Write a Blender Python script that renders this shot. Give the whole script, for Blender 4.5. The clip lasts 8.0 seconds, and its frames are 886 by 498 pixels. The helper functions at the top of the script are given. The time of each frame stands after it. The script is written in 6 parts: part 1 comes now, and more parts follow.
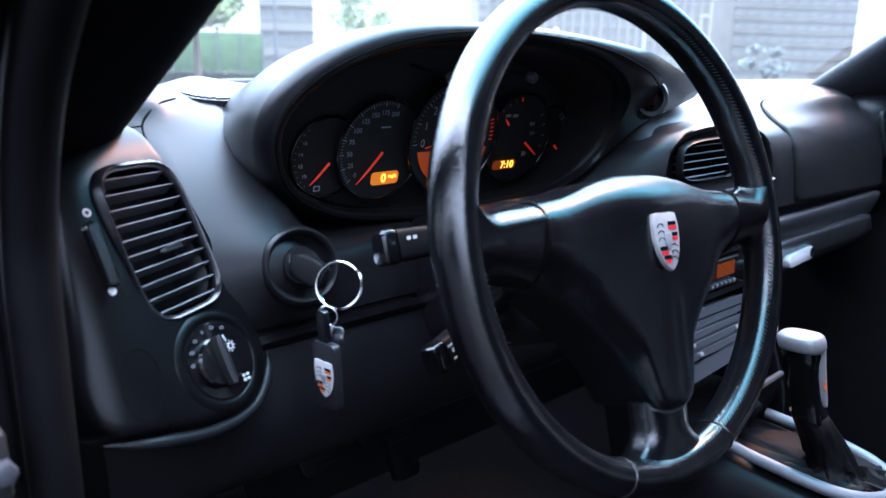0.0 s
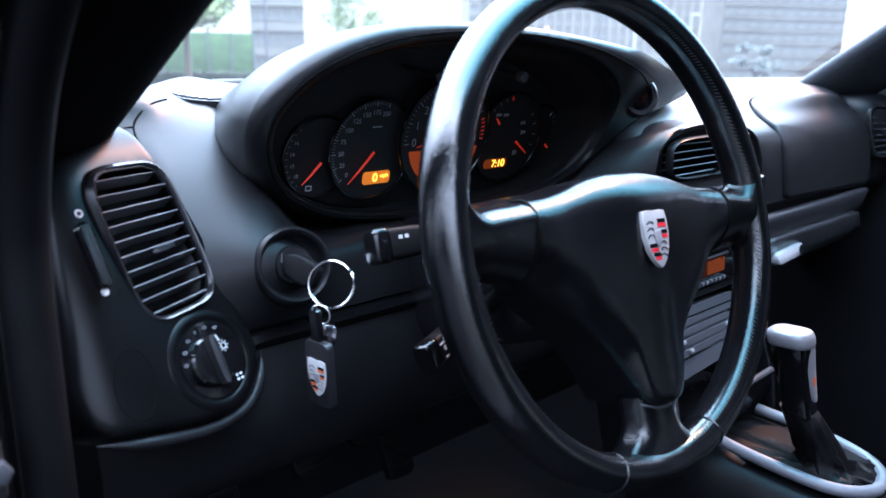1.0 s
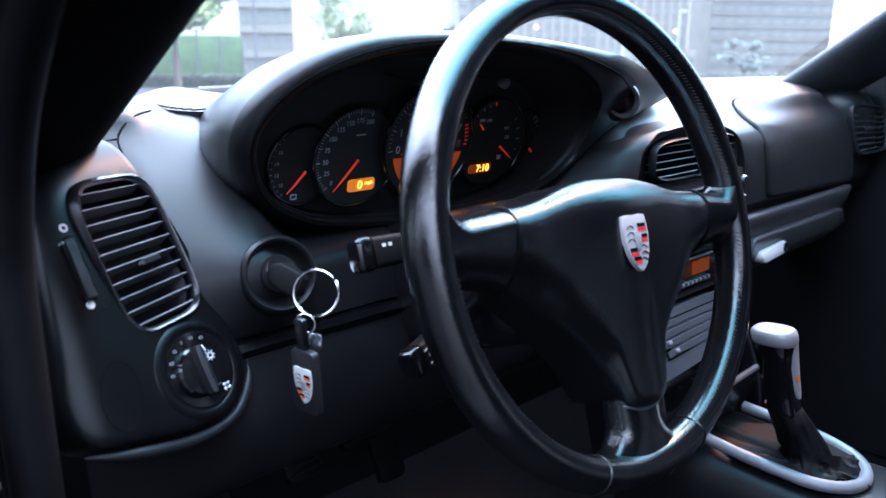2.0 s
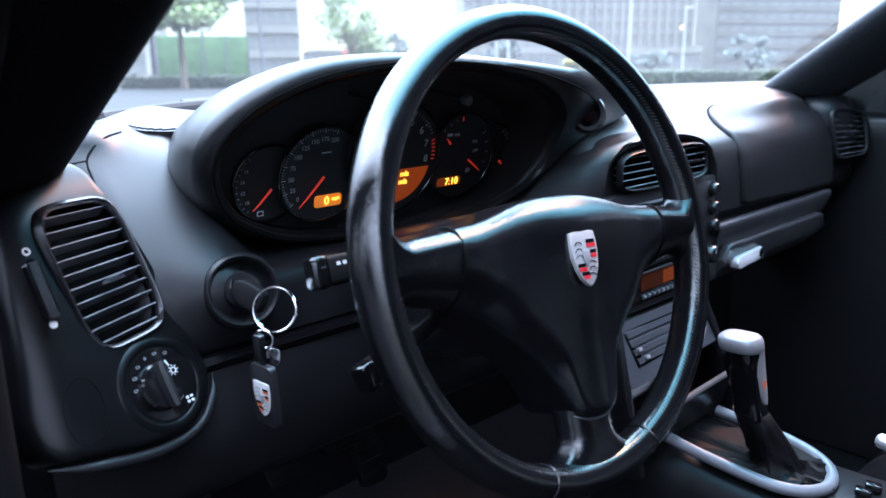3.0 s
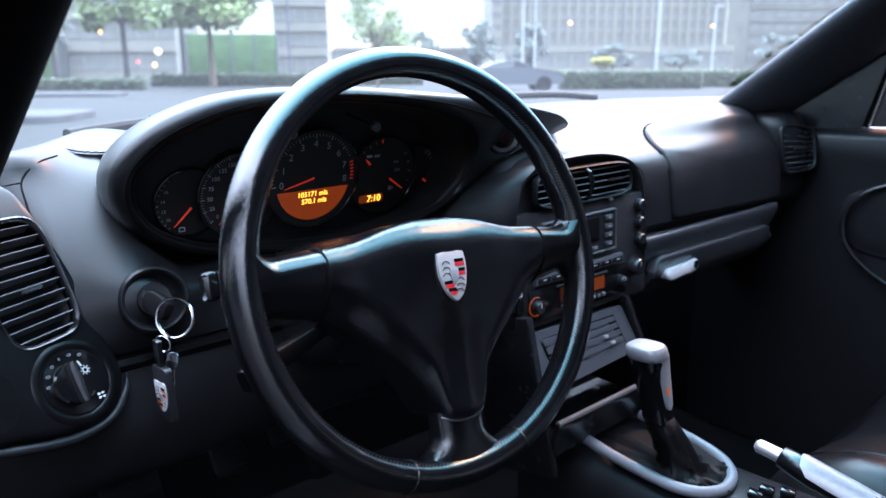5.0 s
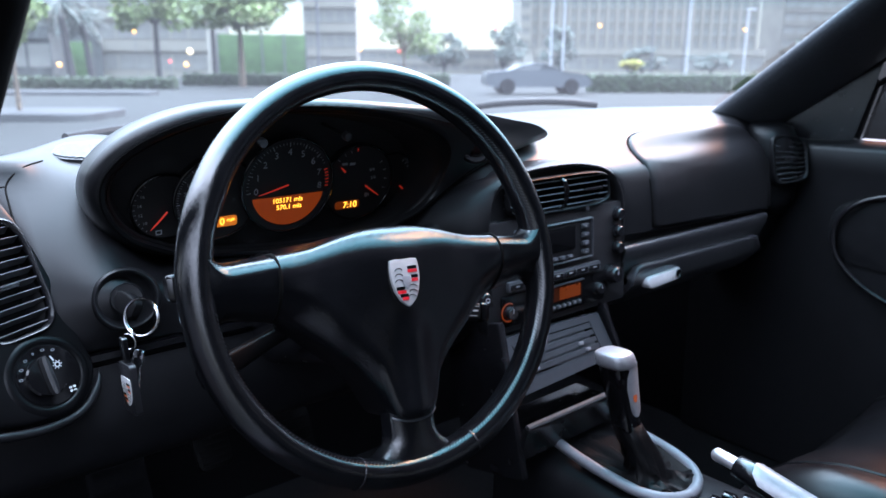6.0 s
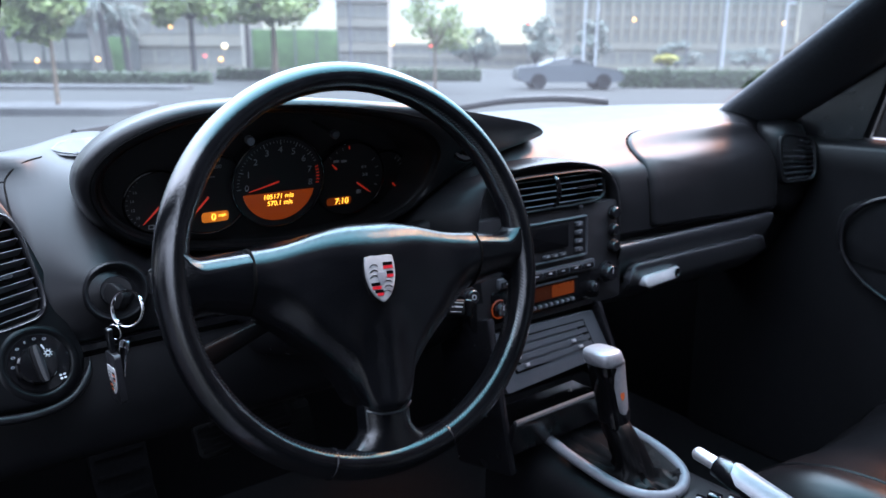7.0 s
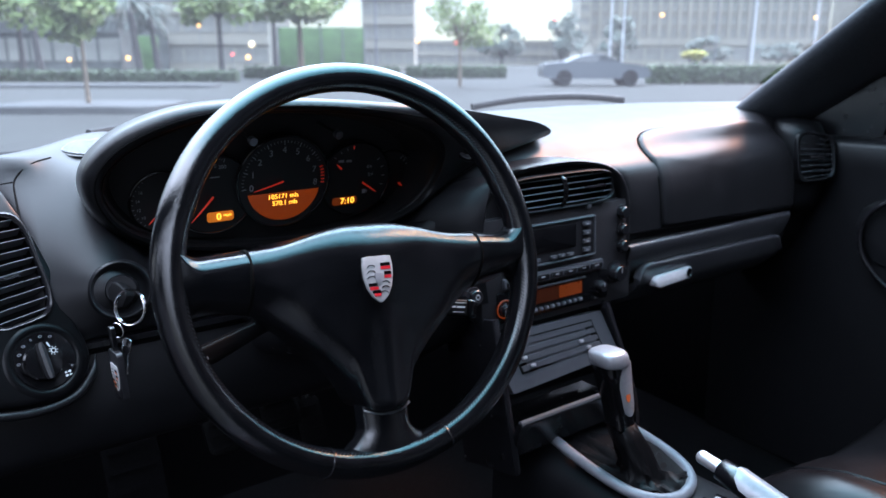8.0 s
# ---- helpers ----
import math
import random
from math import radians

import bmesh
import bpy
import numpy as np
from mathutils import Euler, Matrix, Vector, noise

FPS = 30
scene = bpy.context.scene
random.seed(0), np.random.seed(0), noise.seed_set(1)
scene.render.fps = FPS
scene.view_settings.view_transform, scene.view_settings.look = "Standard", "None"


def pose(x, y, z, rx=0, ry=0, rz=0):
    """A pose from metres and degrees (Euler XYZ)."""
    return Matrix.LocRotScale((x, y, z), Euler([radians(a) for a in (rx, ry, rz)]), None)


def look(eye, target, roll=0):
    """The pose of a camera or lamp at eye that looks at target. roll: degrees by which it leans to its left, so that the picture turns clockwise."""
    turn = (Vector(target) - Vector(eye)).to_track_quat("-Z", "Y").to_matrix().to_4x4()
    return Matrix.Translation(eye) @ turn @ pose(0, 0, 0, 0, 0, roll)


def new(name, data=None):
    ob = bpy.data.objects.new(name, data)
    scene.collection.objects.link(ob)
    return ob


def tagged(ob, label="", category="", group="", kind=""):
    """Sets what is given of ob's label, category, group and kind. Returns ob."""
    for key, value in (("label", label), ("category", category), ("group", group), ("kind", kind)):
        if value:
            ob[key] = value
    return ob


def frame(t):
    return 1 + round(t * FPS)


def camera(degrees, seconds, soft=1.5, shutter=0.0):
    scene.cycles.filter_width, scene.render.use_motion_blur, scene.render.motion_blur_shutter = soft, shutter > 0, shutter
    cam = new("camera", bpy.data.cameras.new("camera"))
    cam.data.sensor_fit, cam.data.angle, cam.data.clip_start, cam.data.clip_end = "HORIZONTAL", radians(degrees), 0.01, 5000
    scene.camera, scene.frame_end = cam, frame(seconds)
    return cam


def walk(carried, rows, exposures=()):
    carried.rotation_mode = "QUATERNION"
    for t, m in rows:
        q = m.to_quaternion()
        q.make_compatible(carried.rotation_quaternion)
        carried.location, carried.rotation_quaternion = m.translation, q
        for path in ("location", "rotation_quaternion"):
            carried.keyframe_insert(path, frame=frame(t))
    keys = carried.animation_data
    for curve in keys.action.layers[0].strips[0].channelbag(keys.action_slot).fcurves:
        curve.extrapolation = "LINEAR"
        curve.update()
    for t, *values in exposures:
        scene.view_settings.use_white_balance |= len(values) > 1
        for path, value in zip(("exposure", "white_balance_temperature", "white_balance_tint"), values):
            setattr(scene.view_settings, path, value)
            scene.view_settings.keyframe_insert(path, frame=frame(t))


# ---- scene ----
cam = camera(62.9, 8.0)
METRES, TILT, LEAN, TURN = 0.334, -13.8, 0.0, -40.9
START = (-0.8045, -0.2957, 0.92)
ROWS = [
    (0.0, 0.0, 0.0, 0.0, 0.0, 0.0, -0.0),
    (0.5, 0.001, -0.0027, -0.002, -0.2, -0.04, 0.26),
    (1.0, 0.0021, -0.0093, -0.0019, -0.58, -0.04, 0.38),
    (2.5, 0.0587, -0.0548, 0.0294, -1.16, -0.12, 1.54),
    (3.0, 0.1375, -0.0847, 0.0506, -0.58, -0.18, 1.66),
    (3.5, 0.2215, -0.1184, 0.0633, -0.1, -0.37, 1.46),
    (4.0, 0.2944, -0.1695, 0.0719, 0.28, -0.4, 0.81),
    (4.5, 0.3858, -0.22, 0.082, 0.7, -0.36, 1.08),
    (6.0, 0.6716, -0.3333, 0.1054, 3.43, -0.14, -0.0),
    (6.5, 0.7438, -0.3466, 0.111, 4.54, -0.21, -0.11),
    (7.0, 0.8174, -0.357, 0.1119, 5.81, -0.54, -0.6),
    (7.5, 0.8744, -0.3525, 0.1204, 7.17, -0.81, -1.12),
    (8.0, 0.8887, -0.3476, 0.1224, 7.79, -0.79, -0.76),
]
walk(cam, [(t, pose(*START, TILT, LEAN, TURN) @ pose(METRES * x, METRES * y, METRES * z, 90 + pitch, roll, yaw)) for t, x, y, z, yaw, pitch, roll in ROWS],
     exposures=((0.0, 3.34, 5950, 10), (2.5, 3.30, 6050, 10), (4.5, 3.17, 6150, 10), (6.5, 2.90, 6400, 10), (8.0, 2.80, 6450, 10)))
cam.data.dof.use_dof = True
cam.data.dof.focus_distance = 0.66
cam.data.dof.aperture_fstop = 7.0

# ---- world and light ----
world = bpy.data.worlds.new("dusk_sky")
scene.world = world
world.use_nodes = True
wn = world.node_tree
wn.nodes.clear()
sky = wn.nodes.new("ShaderNodeTexSky")
sky.sky_type, sky.sun_disc = "NISHITA", False
sky.sun_elevation, sky.sun_rotation = radians(45), radians(80)
sky.air_density, sky.dust_density, sky.ozone_density = 1.0, 0.6, 3.0
background = wn.nodes.new("ShaderNodeBackground")
wout = wn.nodes.new("ShaderNodeOutputWorld")
# a thin even cloud cover over the sky, brighter overhead
where = wn.nodes.new("ShaderNodeTexCoord")
split = wn.nodes.new("ShaderNodeSeparateXYZ")
cover = wn.nodes.new("ShaderNodeValToRGB")
cover.color_ramp.elements[0].position, cover.color_ramp.elements[0].color = 0.0, (0.49, 0.445, 0.435, 1)
cover.color_ramp.elements[1].position, cover.color_ramp.elements[1].color = 0.9, (14.4, 16.4, 21.0, 1)
low = cover.color_ramp.elements.new(0.10)
low.color = (0.52, 0.52, 0.57, 1)
middle = cover.color_ramp.elements.new(0.4)
middle.color = (4.5, 5.0, 6.4, 1)
upper = cover.color_ramp.elements.new(0.62)
upper.color = (12.3, 14.1, 18.0, 1)
veil = wn.nodes.new("ShaderNodeMix")
veil.data_type = "RGBA"
veil.inputs["Factor"].default_value = 0.92
wn.links.new(where.outputs["Generated"], split.inputs[0])
wn.links.new(split.outputs["Z"], cover.inputs["Fac"])
wn.links.new(sky.outputs[0], veil.inputs["A"])
wn.links.new(cover.outputs["Color"], veil.inputs["B"])
wn.links.new(veil.outputs["Result"], background.inputs["Color"])
# the cloud is brighter towards the low sun and dimmer on the far side
sunward = wn.nodes.new("ShaderNodeVectorMath")
sunward.operation = "DOT_PRODUCT"
sunward.inputs[1].default_value = (0.906, 0.423, 0.0)
glowing = wn.nodes.new("ShaderNodeMapRange")
glowing.inputs["From Min"].default_value, glowing.inputs["From Max"].default_value = -1.0, 1.0
glowing.inputs["To Min"].default_value, glowing.inputs["To Max"].default_value = 0.040, 0.200
wn.links.new(where.outputs["Generated"], sunward.inputs[0])
wn.links.new(sunward.outputs["Value"], glowing.inputs["Value"])
wn.links.new(glowing.outputs["Result"], background.inputs["Strength"])
wn.links.new(background.outputs[0], wout.inputs["Surface"])
sun = new("sun", bpy.data.lights.new("sun", "SUN"))
sun.data.energy, sun.data.angle, sun.data.color = 0.45, radians(10), (1.0, 0.32, 0.08)
sun.matrix_world = look((13.93, 2.46, 15.04), (0, 0, 0.9))


# ---- materials ----
def material(name, color, rough=0.5, metal=0.0, vary=0.15, scale=40.0, bump=0.0, bump_scale=400.0, kind="noise", coat=0.0, glow=None, power=0.0, rough_vary=0.1, spec=0.5):
    m = bpy.data.materials.new(name)
    m.use_nodes = True
    n, l = m.node_tree.nodes, m.node_tree.links
    b = n["Principled BSDF"]
    b.inputs["Metallic"].default_value = metal
    b.inputs["Coat Weight"].default_value = coat
    b.inputs["Coat Roughness"].default_value = 0.14
    b.inputs["Specular IOR Level"].default_value = spec
    co = n.new("ShaderNodeTexCoord")
    big = n.new("ShaderNodeTexNoise")
    big.inputs["Scale"].default_value, big.inputs["Detail"].default_value = scale, 6
    l.new(co.outputs["Object"], big.inputs["Vector"])
    ramp = n.new("ShaderNodeValToRGB")
    c = np.array(color)
    ramp.color_ramp.elements[0].position, ramp.color_ramp.elements[1].position = 0.3, 0.7
    ramp.color_ramp.elements[0].color = (*(c * (1 - vary)), 1)
    ramp.color_ramp.elements[1].color = (*np.minimum(c * (1 + vary), 1), 1)
    l.new(big.outputs["Fac"], ramp.inputs["Fac"])
    l.new(ramp.outputs["Color"], b.inputs["Base Color"])
    mr = n.new("ShaderNodeMapRange")
    mr.inputs["To Min"].default_value, mr.inputs["To Max"].default_value = max(rough - rough_vary, 0.02), min(rough + rough_vary, 1)
    l.new(big.outputs["Fac"], mr.inputs["Value"])
    l.new(mr.outputs["Result"], b.inputs["Roughness"])
    if bump:
        if kind == "leather":
            fine = n.new("ShaderNodeTexVoronoi")
            fine.feature = "DISTANCE_TO_EDGE"
            fine.inputs["Scale"].default_value = bump_scale
            src = fine.outputs["Distance"]
        else:
            fine = n.new("ShaderNodeTexNoise")
            fine.inputs["Scale"].default_value, fine.inputs["Detail"].default_value = bump_scale, 3
            src = fine.outputs["Fac"]
        l.new(co.outputs["Object"], fine.inputs["Vector"])
        bp = n.new("ShaderNodeBump")
        bp.inputs["Strength"].default_value, bp.inputs["Distance"].default_value = bump, 0.0006
        l.new(src, bp.inputs["Height"])
        l.new(bp.outputs["Normal"], b.inputs["Normal"])
    if glow:
        b.inputs["Emission Color"].default_value = (*glow, 1)
        b.inputs["Emission Strength"].default_value = power
    return m


SOFT = material("black_soft_touch_plastic", (0.0056, 0.0058, 0.0068), 0.40, spec=0.26, rough_vary=0.06, vary=0.2, scale=25, bump=0.06, bump_scale=1400)
LEATHER = material("black_grained_leather", (0.0035, 0.0037, 0.0045), 0.16, spec=0.88, rough_vary=0.06, vary=0.3, scale=30, bump=0.28, bump_scale=780, kind="leather")
RIM_LEATHER = material("worn_smooth_black_leather", (0.0035, 0.0038, 0.0045), 0.12, spec=0.95, coat=0.4, rough_vary=0.04, vary=0.3, scale=60, bump=0.24, bump_scale=800, kind="leather")
PLASTIC = material("black_plastic", (0.007, 0.007, 0.0084), 0.24, spec=0.8, vary=0.2, scale=50, bump=0.1, bump_scale=1200)
DULL_PANEL = material("dull_black_moulded_plastic", (0.0022, 0.0023, 0.0027), 0.30, spec=0.14, rough_vary=0.06, vary=0.2, scale=40, bump=0.05, bump_scale=1400)
GLOSS = material("gloss_black_plastic", (0.003, 0.003, 0.0035), 0.12, vary=0.1)
MATT = material("matt_black_plastic", (0.006, 0.006, 0.0068), 0.65, vary=0.2)
# near-black for seams, and for shade painted into ducts, slots and tray
DARK = material("black_seam_and_painted_shade", (0.0012, 0.0012, 0.0012), 0.9, vary=0.1, spec=0.1)
GREY = material("dark_grey_satin_plastic", (0.043, 0.046, 0.053), 0.34, spec=0.9, vary=0.08, scale=80, bump=0.1, bump_scale=1500)
RAIL = material("charcoal_satin_plastic", (0.026, 0.027, 0.031), 0.34, spec=0.9, vary=0.1, scale=80, bump=0.05, bump_scale=1500)
TRAY_LIP = material("matt_grey_plastic", (0.06, 0.063, 0.07), 0.6, spec=0.3, vary=0.1, scale=60)
SILVER = material("satin_silver_paint", (0.62, 0.61, 0.63), 0.3, metal=0.75, vary=0.06, scale=90)
BADGE_METAL = material("satin_badge_metal", (0.46, 0.45, 0.45), 0.34, metal=0.35, vary=0.06, scale=150)
KNOB_SILVER = material("brushed_satin_silver", (0.34, 0.34, 0.36), 0.38, metal=0.5, vary=0.08, scale=200, bump=0.05, bump_scale=1800)
ALU_LIGHT = material("light_satin_silver_paint", (0.62, 0.61, 0.63), 0.35, metal=0.15, vary=0.05, scale=120)
FACE = material("dull_black_face_plastic", (0.010, 0.010, 0.0115), 0.42, spec=0.45, vary=0.15, scale=60)
CHROME = material("polished_steel", (0.75, 0.75, 0.77), 0.12, metal=1.0, vary=0.05)
CARPET = material("black_carpet", (0.006, 0.006, 0.0068), 0.95, spec=0.05, vary=0.4, scale=300, bump=0.8, bump_scale=1500)
RUBBER = material("black_rubber_seal", (0.0025, 0.0025, 0.003), 0.6, spec=0.15, vary=0.2)
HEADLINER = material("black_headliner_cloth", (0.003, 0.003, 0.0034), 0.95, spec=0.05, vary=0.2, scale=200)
HOOD = material("black_matt_leather", (0.005, 0.0053, 0.0062), 0.32, spec=0.48, rough_vary=0.05, vary=0.25, scale=30, bump=0.10, bump_scale=1000, kind="leather")
ALU = material("satin_grey_aluminium_paint", (0.20, 0.204, 0.225), 0.42, metal=0.25, vary=0.08, scale=120, bump=0.04, bump_scale=1500)
SEAT_LEATHER = material("black_seat_leather", (0.003, 0.0031, 0.0037), 0.33, spec=0.35, rough_vary=0.06, vary=0.25, scale=30, bump=0.2, bump_scale=600, kind="leather")
DOOR_VINYL = material("black_door_vinyl", (0.0062, 0.0065, 0.0076), 0.38, spec=0.36, rough_vary=0.05, vary=0.2, scale=30, bump=0.12, bump_scale=800, kind="leather")
DARK_ARM = material("dull_black_stalk_plastic", (0.003, 0.003, 0.0034), 0.5, spec=0.15, vary=0.15)
FOB = material("worn_fob_leather", (0.012, 0.012, 0.014), 0.35, vary=0.3, scale=200, bump=0.2, bump_scale=900, kind="leather")
BOOT = material("dull_creased_black_leather", (0.0018, 0.0018, 0.0022), 0.40, spec=0.14, vary=0.3, scale=60, bump=0.3, bump_scale=500, kind="leather")
# base colour raised to carry the sheen that falls on the passenger pillar
TRIM = material("lightened_pillar_fabric", (0.055, 0.058, 0.067), 0.6, vary=0.2, scale=200, bump=0.3, bump_scale=2500)
PAINT = material("dark_violet_grey_car_paint", (0.02, 0.019, 0.03), 0.3, metal=0.4, vary=0.1, scale=20, coat=0.6)
WHITE_INK = material("white_print", (0.5, 0.5, 0.5), 0.5, vary=0.05)
RED = material("red_enamel", (0.55, 0.02, 0.03), 0.3, vary=0.1)
ORANGE_INK = material("orange_enamel", (0.6, 0.12, 0.03), 0.35, vary=0.15)
DIAL = material("black_dial_face", (0.004, 0.004, 0.0045), 0.55, vary=0.2)
NEEDLE = material("red_lit_needle", (0.5, 0.03, 0.015), 0.4, glow=(1.0, 0.05, 0.02), power=0.022)
LCD_BACK = material("amber_display_backlight", (0.05, 0.012, 0.004), 0.4, glow=(1.0, 0.14, 0.01), power=0.020)
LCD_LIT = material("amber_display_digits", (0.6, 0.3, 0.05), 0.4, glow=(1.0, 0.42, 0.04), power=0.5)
LCD_HOT = material("amber_display_bright", (0.5, 0.2, 0.03), 0.4, glow=(1.0, 0.22, 0.01), power=0.050)
SLAT = material("satin_black_slat_plastic", (0.07, 0.072, 0.08), 0.36, vary=0.1, spec=0.8)
LCD_DIM = material("dim_amber_backlight", (0.05, 0.012, 0.004), 0.3, glow=(1.0, 0.16, 0.01), power=0.012)
DIM_INK = material("worn_grey_print", (0.12, 0.12, 0.13), 0.5, vary=0.1)
LENS = material("dark_red_lens", (0.005, 0.0018, 0.002), 0.15, vary=0.1)
LCD_LOW = material("faint_amber_backlight", (0.02, 0.006, 0.003), 0.25, glow=(1.0, 0.16, 0.01), power=0.002)
BEZEL = material("satin_black_bezel_plastic", (0.004, 0.004, 0.0045), 0.42, spec=0.45, vary=0.2, scale=60)
DIAL_INK = material("grey_dial_print", (0.30, 0.30, 0.32), 0.5, vary=0.05)


# ---- mesh helpers ----
def part(name, bm, mat, parent=None, label="", smooth=35, mats=()):
    bmesh.ops.recalc_face_normals(bm, faces=bm.faces[:])
    me = bpy.data.meshes.new(name)
    bm.to_mesh(me)
    bm.free()
    me.materials.append(mat)
    for extra in mats:
        me.materials.append(extra)
    if smooth:
        me.polygons.foreach_set("use_smooth", [True] * len(me.polygons))
        me.set_sharp_from_angle(angle=radians(smooth))
    ob = new(name, me)
    if parent is not None:
        ob.parent = parent
    if label:
        tagged(ob, label)
    return ob


def thing(name, label, category, group="", kind="", at=None):
    ob = new(name)
    ob.empty_display_size = 0.02
    if at is not None:
        ob.matrix_world = at
    return tagged(ob, label, category, group, kind)


def axes(origin, u, v):
    """A frame with x along u, y near v, z across both."""
    x = Vector(u).normalized()
    z = x.cross(Vector(v)).normalized()
    y = z.cross(x)
    m = Matrix((x, y, z)).transposed().to_4x4()
    m.translation = origin
    return m


def box(bm, size, m=Matrix(), bevel=0.0, seg=2):
    r = bmesh.ops.create_cube(bm, size=1, matrix=m @ Matrix.Diagonal((*size, 1)))
    if bevel:
        es = list({e for v in r["verts"] for e in v.link_edges})
        bmesh.ops.bevel(bm, geom=es, offset=bevel, segments=seg, affect="EDGES", profile=0.5)


def loft(bm, rings, closed=True, caps=True):
    """Skin over rings of equal length."""
    rows = [[bm.verts.new(p) for p in ring] for ring in rings]
    n = len(rows[0])
    for a, b in zip(rows, rows[1:]):
        for i in range(n if closed else n - 1):
            j = (i + 1) % n
            bm.faces.new((a[i], a[j], b[j], b[i]))
    if caps and closed:
        bm.faces.new(rows[0])
        bm.faces.new(rows[-1])
    return rows


def spin(bm, profile, m=Matrix(), n=32, caps=True):
    """A turned body about z: profile of (radius, height)."""
    rings = [[m @ Vector((r * math.cos(a), r * math.sin(a), h)) for a in (2 * math.pi * k / n for k in range(n))] for r, h in profile]
    loft(bm, rings, True, caps)


def tube(bm, path, radius, n=10, closed=False, caps=True, flat=1.0):
    """A round bar along a path; radius a number or one per point."""
    pts = [Vector(p) for p in path]
    k = len(pts)
    rings = []
    ref = None
    for i, p in enumerate(pts):
        a = pts[(i - 1) % k] if closed or i else p
        b = pts[(i + 1) % k] if closed or i < k - 1 else p
        d = (b - a).normalized()
        if ref is None:
            ref = d.orthogonal().normalized()
        ref = (ref - d * ref.dot(d)).normalized()
        side = d.cross(ref)
        r = radius[i] if isinstance(radius, (list, tuple)) else radius
        rings.append([p + ref * (r * math.cos(t)) + side * (r * flat * math.sin(t)) for t in (2 * math.pi * j / n for j in range(n))])
    if closed:
        rings.append(rings[0])
        loft(bm, rings, True, False)
        bmesh.ops.remove_doubles(bm, verts=bm.verts[:], dist=1e-6)
    else:
        loft(bm, rings, True, caps)


def curve_through(points, steps=8, closed=False):
    """A smooth line through the points."""
    p = [Vector(q) for q in points]
    n = len(p)
    out = []
    for i in range(n if closed else n - 1):
        a, b, c, d = (p[(i + k) % n] if closed else p[min(max(i + k, 0), n - 1)] for k in (-1, 0, 1, 2))
        for s in range(steps):
            t = s / steps
            out.append(0.5 * ((2 * b) + (c - a) * t + (2 * a - 5 * b + 4 * c - d) * t * t + (3 * b - a - 3 * c + d) * t ** 3))
    if not closed:
        out.append(p[-1])
    return out


def slab(bm, outline, depth, m=Matrix(), bevel=0.0, seg=2):
    """A plate with that outline in x, y; its front at z = 0 and its back at -depth."""
    front = [bm.verts.new(m @ Vector((x, y, 0))) for x, y in outline]
    back = [bm.verts.new(m @ Vector((x, y, -depth))) for x, y in outline]
    f = bm.faces.new(front)
    bm.faces.new(back[::-1])
    n = len(front)
    for i in range(n):
        j = (i + 1) % n
        bm.faces.new((front[j], front[i], back[i], back[j]))
    if bevel:
        bmesh.ops.bevel(bm, geom=list(f.edges), offset=bevel, segments=seg, affect="EDGES", profile=0.5)


def rounded(w, h, r, n=5, cx=0.0, cy=0.0):
    """The outline of a rounded oblong."""
    out = []
    for sx, sy, a0 in ((1, 1, 0), (-1, 1, 90), (-1, -1, 180), (1, -1, 270)):
        for k in range(n + 1):
            a = radians(a0 + 90 * k / n)
            out.append((cx + sx * (w / 2 - r) + r * math.cos(a), cy + sy * (h / 2 - r) + r * math.sin(a)))
    return out


def oval(a, b, n=40, power=2.0, cx=0.0, cy=0.0):
    out = []
    for k in range(n):
        t = 2 * math.pi * k / n
        c, s = math.cos(t), math.sin(t)
        out.append((cx + a * math.copysign(abs(c) ** (2 / power), c), cy + b * math.copysign(abs(s) ** (2 / power), s)))
    return out


def frame_ring(bm, outer, inner, front, back, m=Matrix(), round_=0.0):
    """A frame between two outlines of equal length, from z = back to z = front."""
    mid = [((a[0] + b[0]) / 2, (a[1] + b[1]) / 2) for a, b in zip(outer, inner)]
    rows = [(outer, back), (outer, front - round_), (mid, front), (inner, front - round_), (inner, back)]
    rings = [[m @ Vector((x, y, z)) for x, y in line] for line, z in rows]
    loft(bm, rings + [rings[0]], True, False)
    bmesh.ops.remove_doubles(bm, verts=bm.verts[:], dist=1e-6)


def lettering(name, text, size, m, mat, parent, align="CENTER", label="", depth=0.0001):
    cu = bpy.data.curves.new(name, "FONT")
    cu.body, cu.size, cu.align_x, cu.align_y, cu.extrude = text, size, align, "CENTER", depth
    temp = new(name, cu)
    me = bpy.data.meshes.new_from_object(temp.evaluated_get(bpy.context.evaluated_depsgraph_get()))
    bpy.data.objects.remove(temp)
    bpy.data.curves.remove(cu)
    me.materials.clear()
    me.materials.append(mat)
    ob = new(name, me)
    ob.parent = parent
    ob.matrix_basis = m
    if label:
        tagged(ob, label)
    return ob


def cut(ob, bm):
    """Takes the body in bm out of a part."""
    me = bpy.data.meshes.new("cutter")
    bmesh.ops.recalc_face_normals(bm, faces=bm.faces[:])
    bm.to_mesh(me)
    bm.free()
    tool = new("cutter", me)
    mod = ob.modifiers.new("cut", "BOOLEAN")
    mod.operation, mod.object, mod.solver = "DIFFERENCE", tool, "EXACT"
    done = bpy.data.meshes.new_from_object(ob.evaluated_get(bpy.context.evaluated_depsgraph_get()))
    ob.modifiers.clear()
    ob.data = done
    done.set_sharp_from_angle(angle=radians(40))
    bpy.data.objects.remove(tool)


def smooth(a, b, x):
    t = min(max((x - a) / (b - a), 0), 1)
    return t * t * (3 - 2 * t)


def lerp(a, b, t):
    return a + (b - a) * t


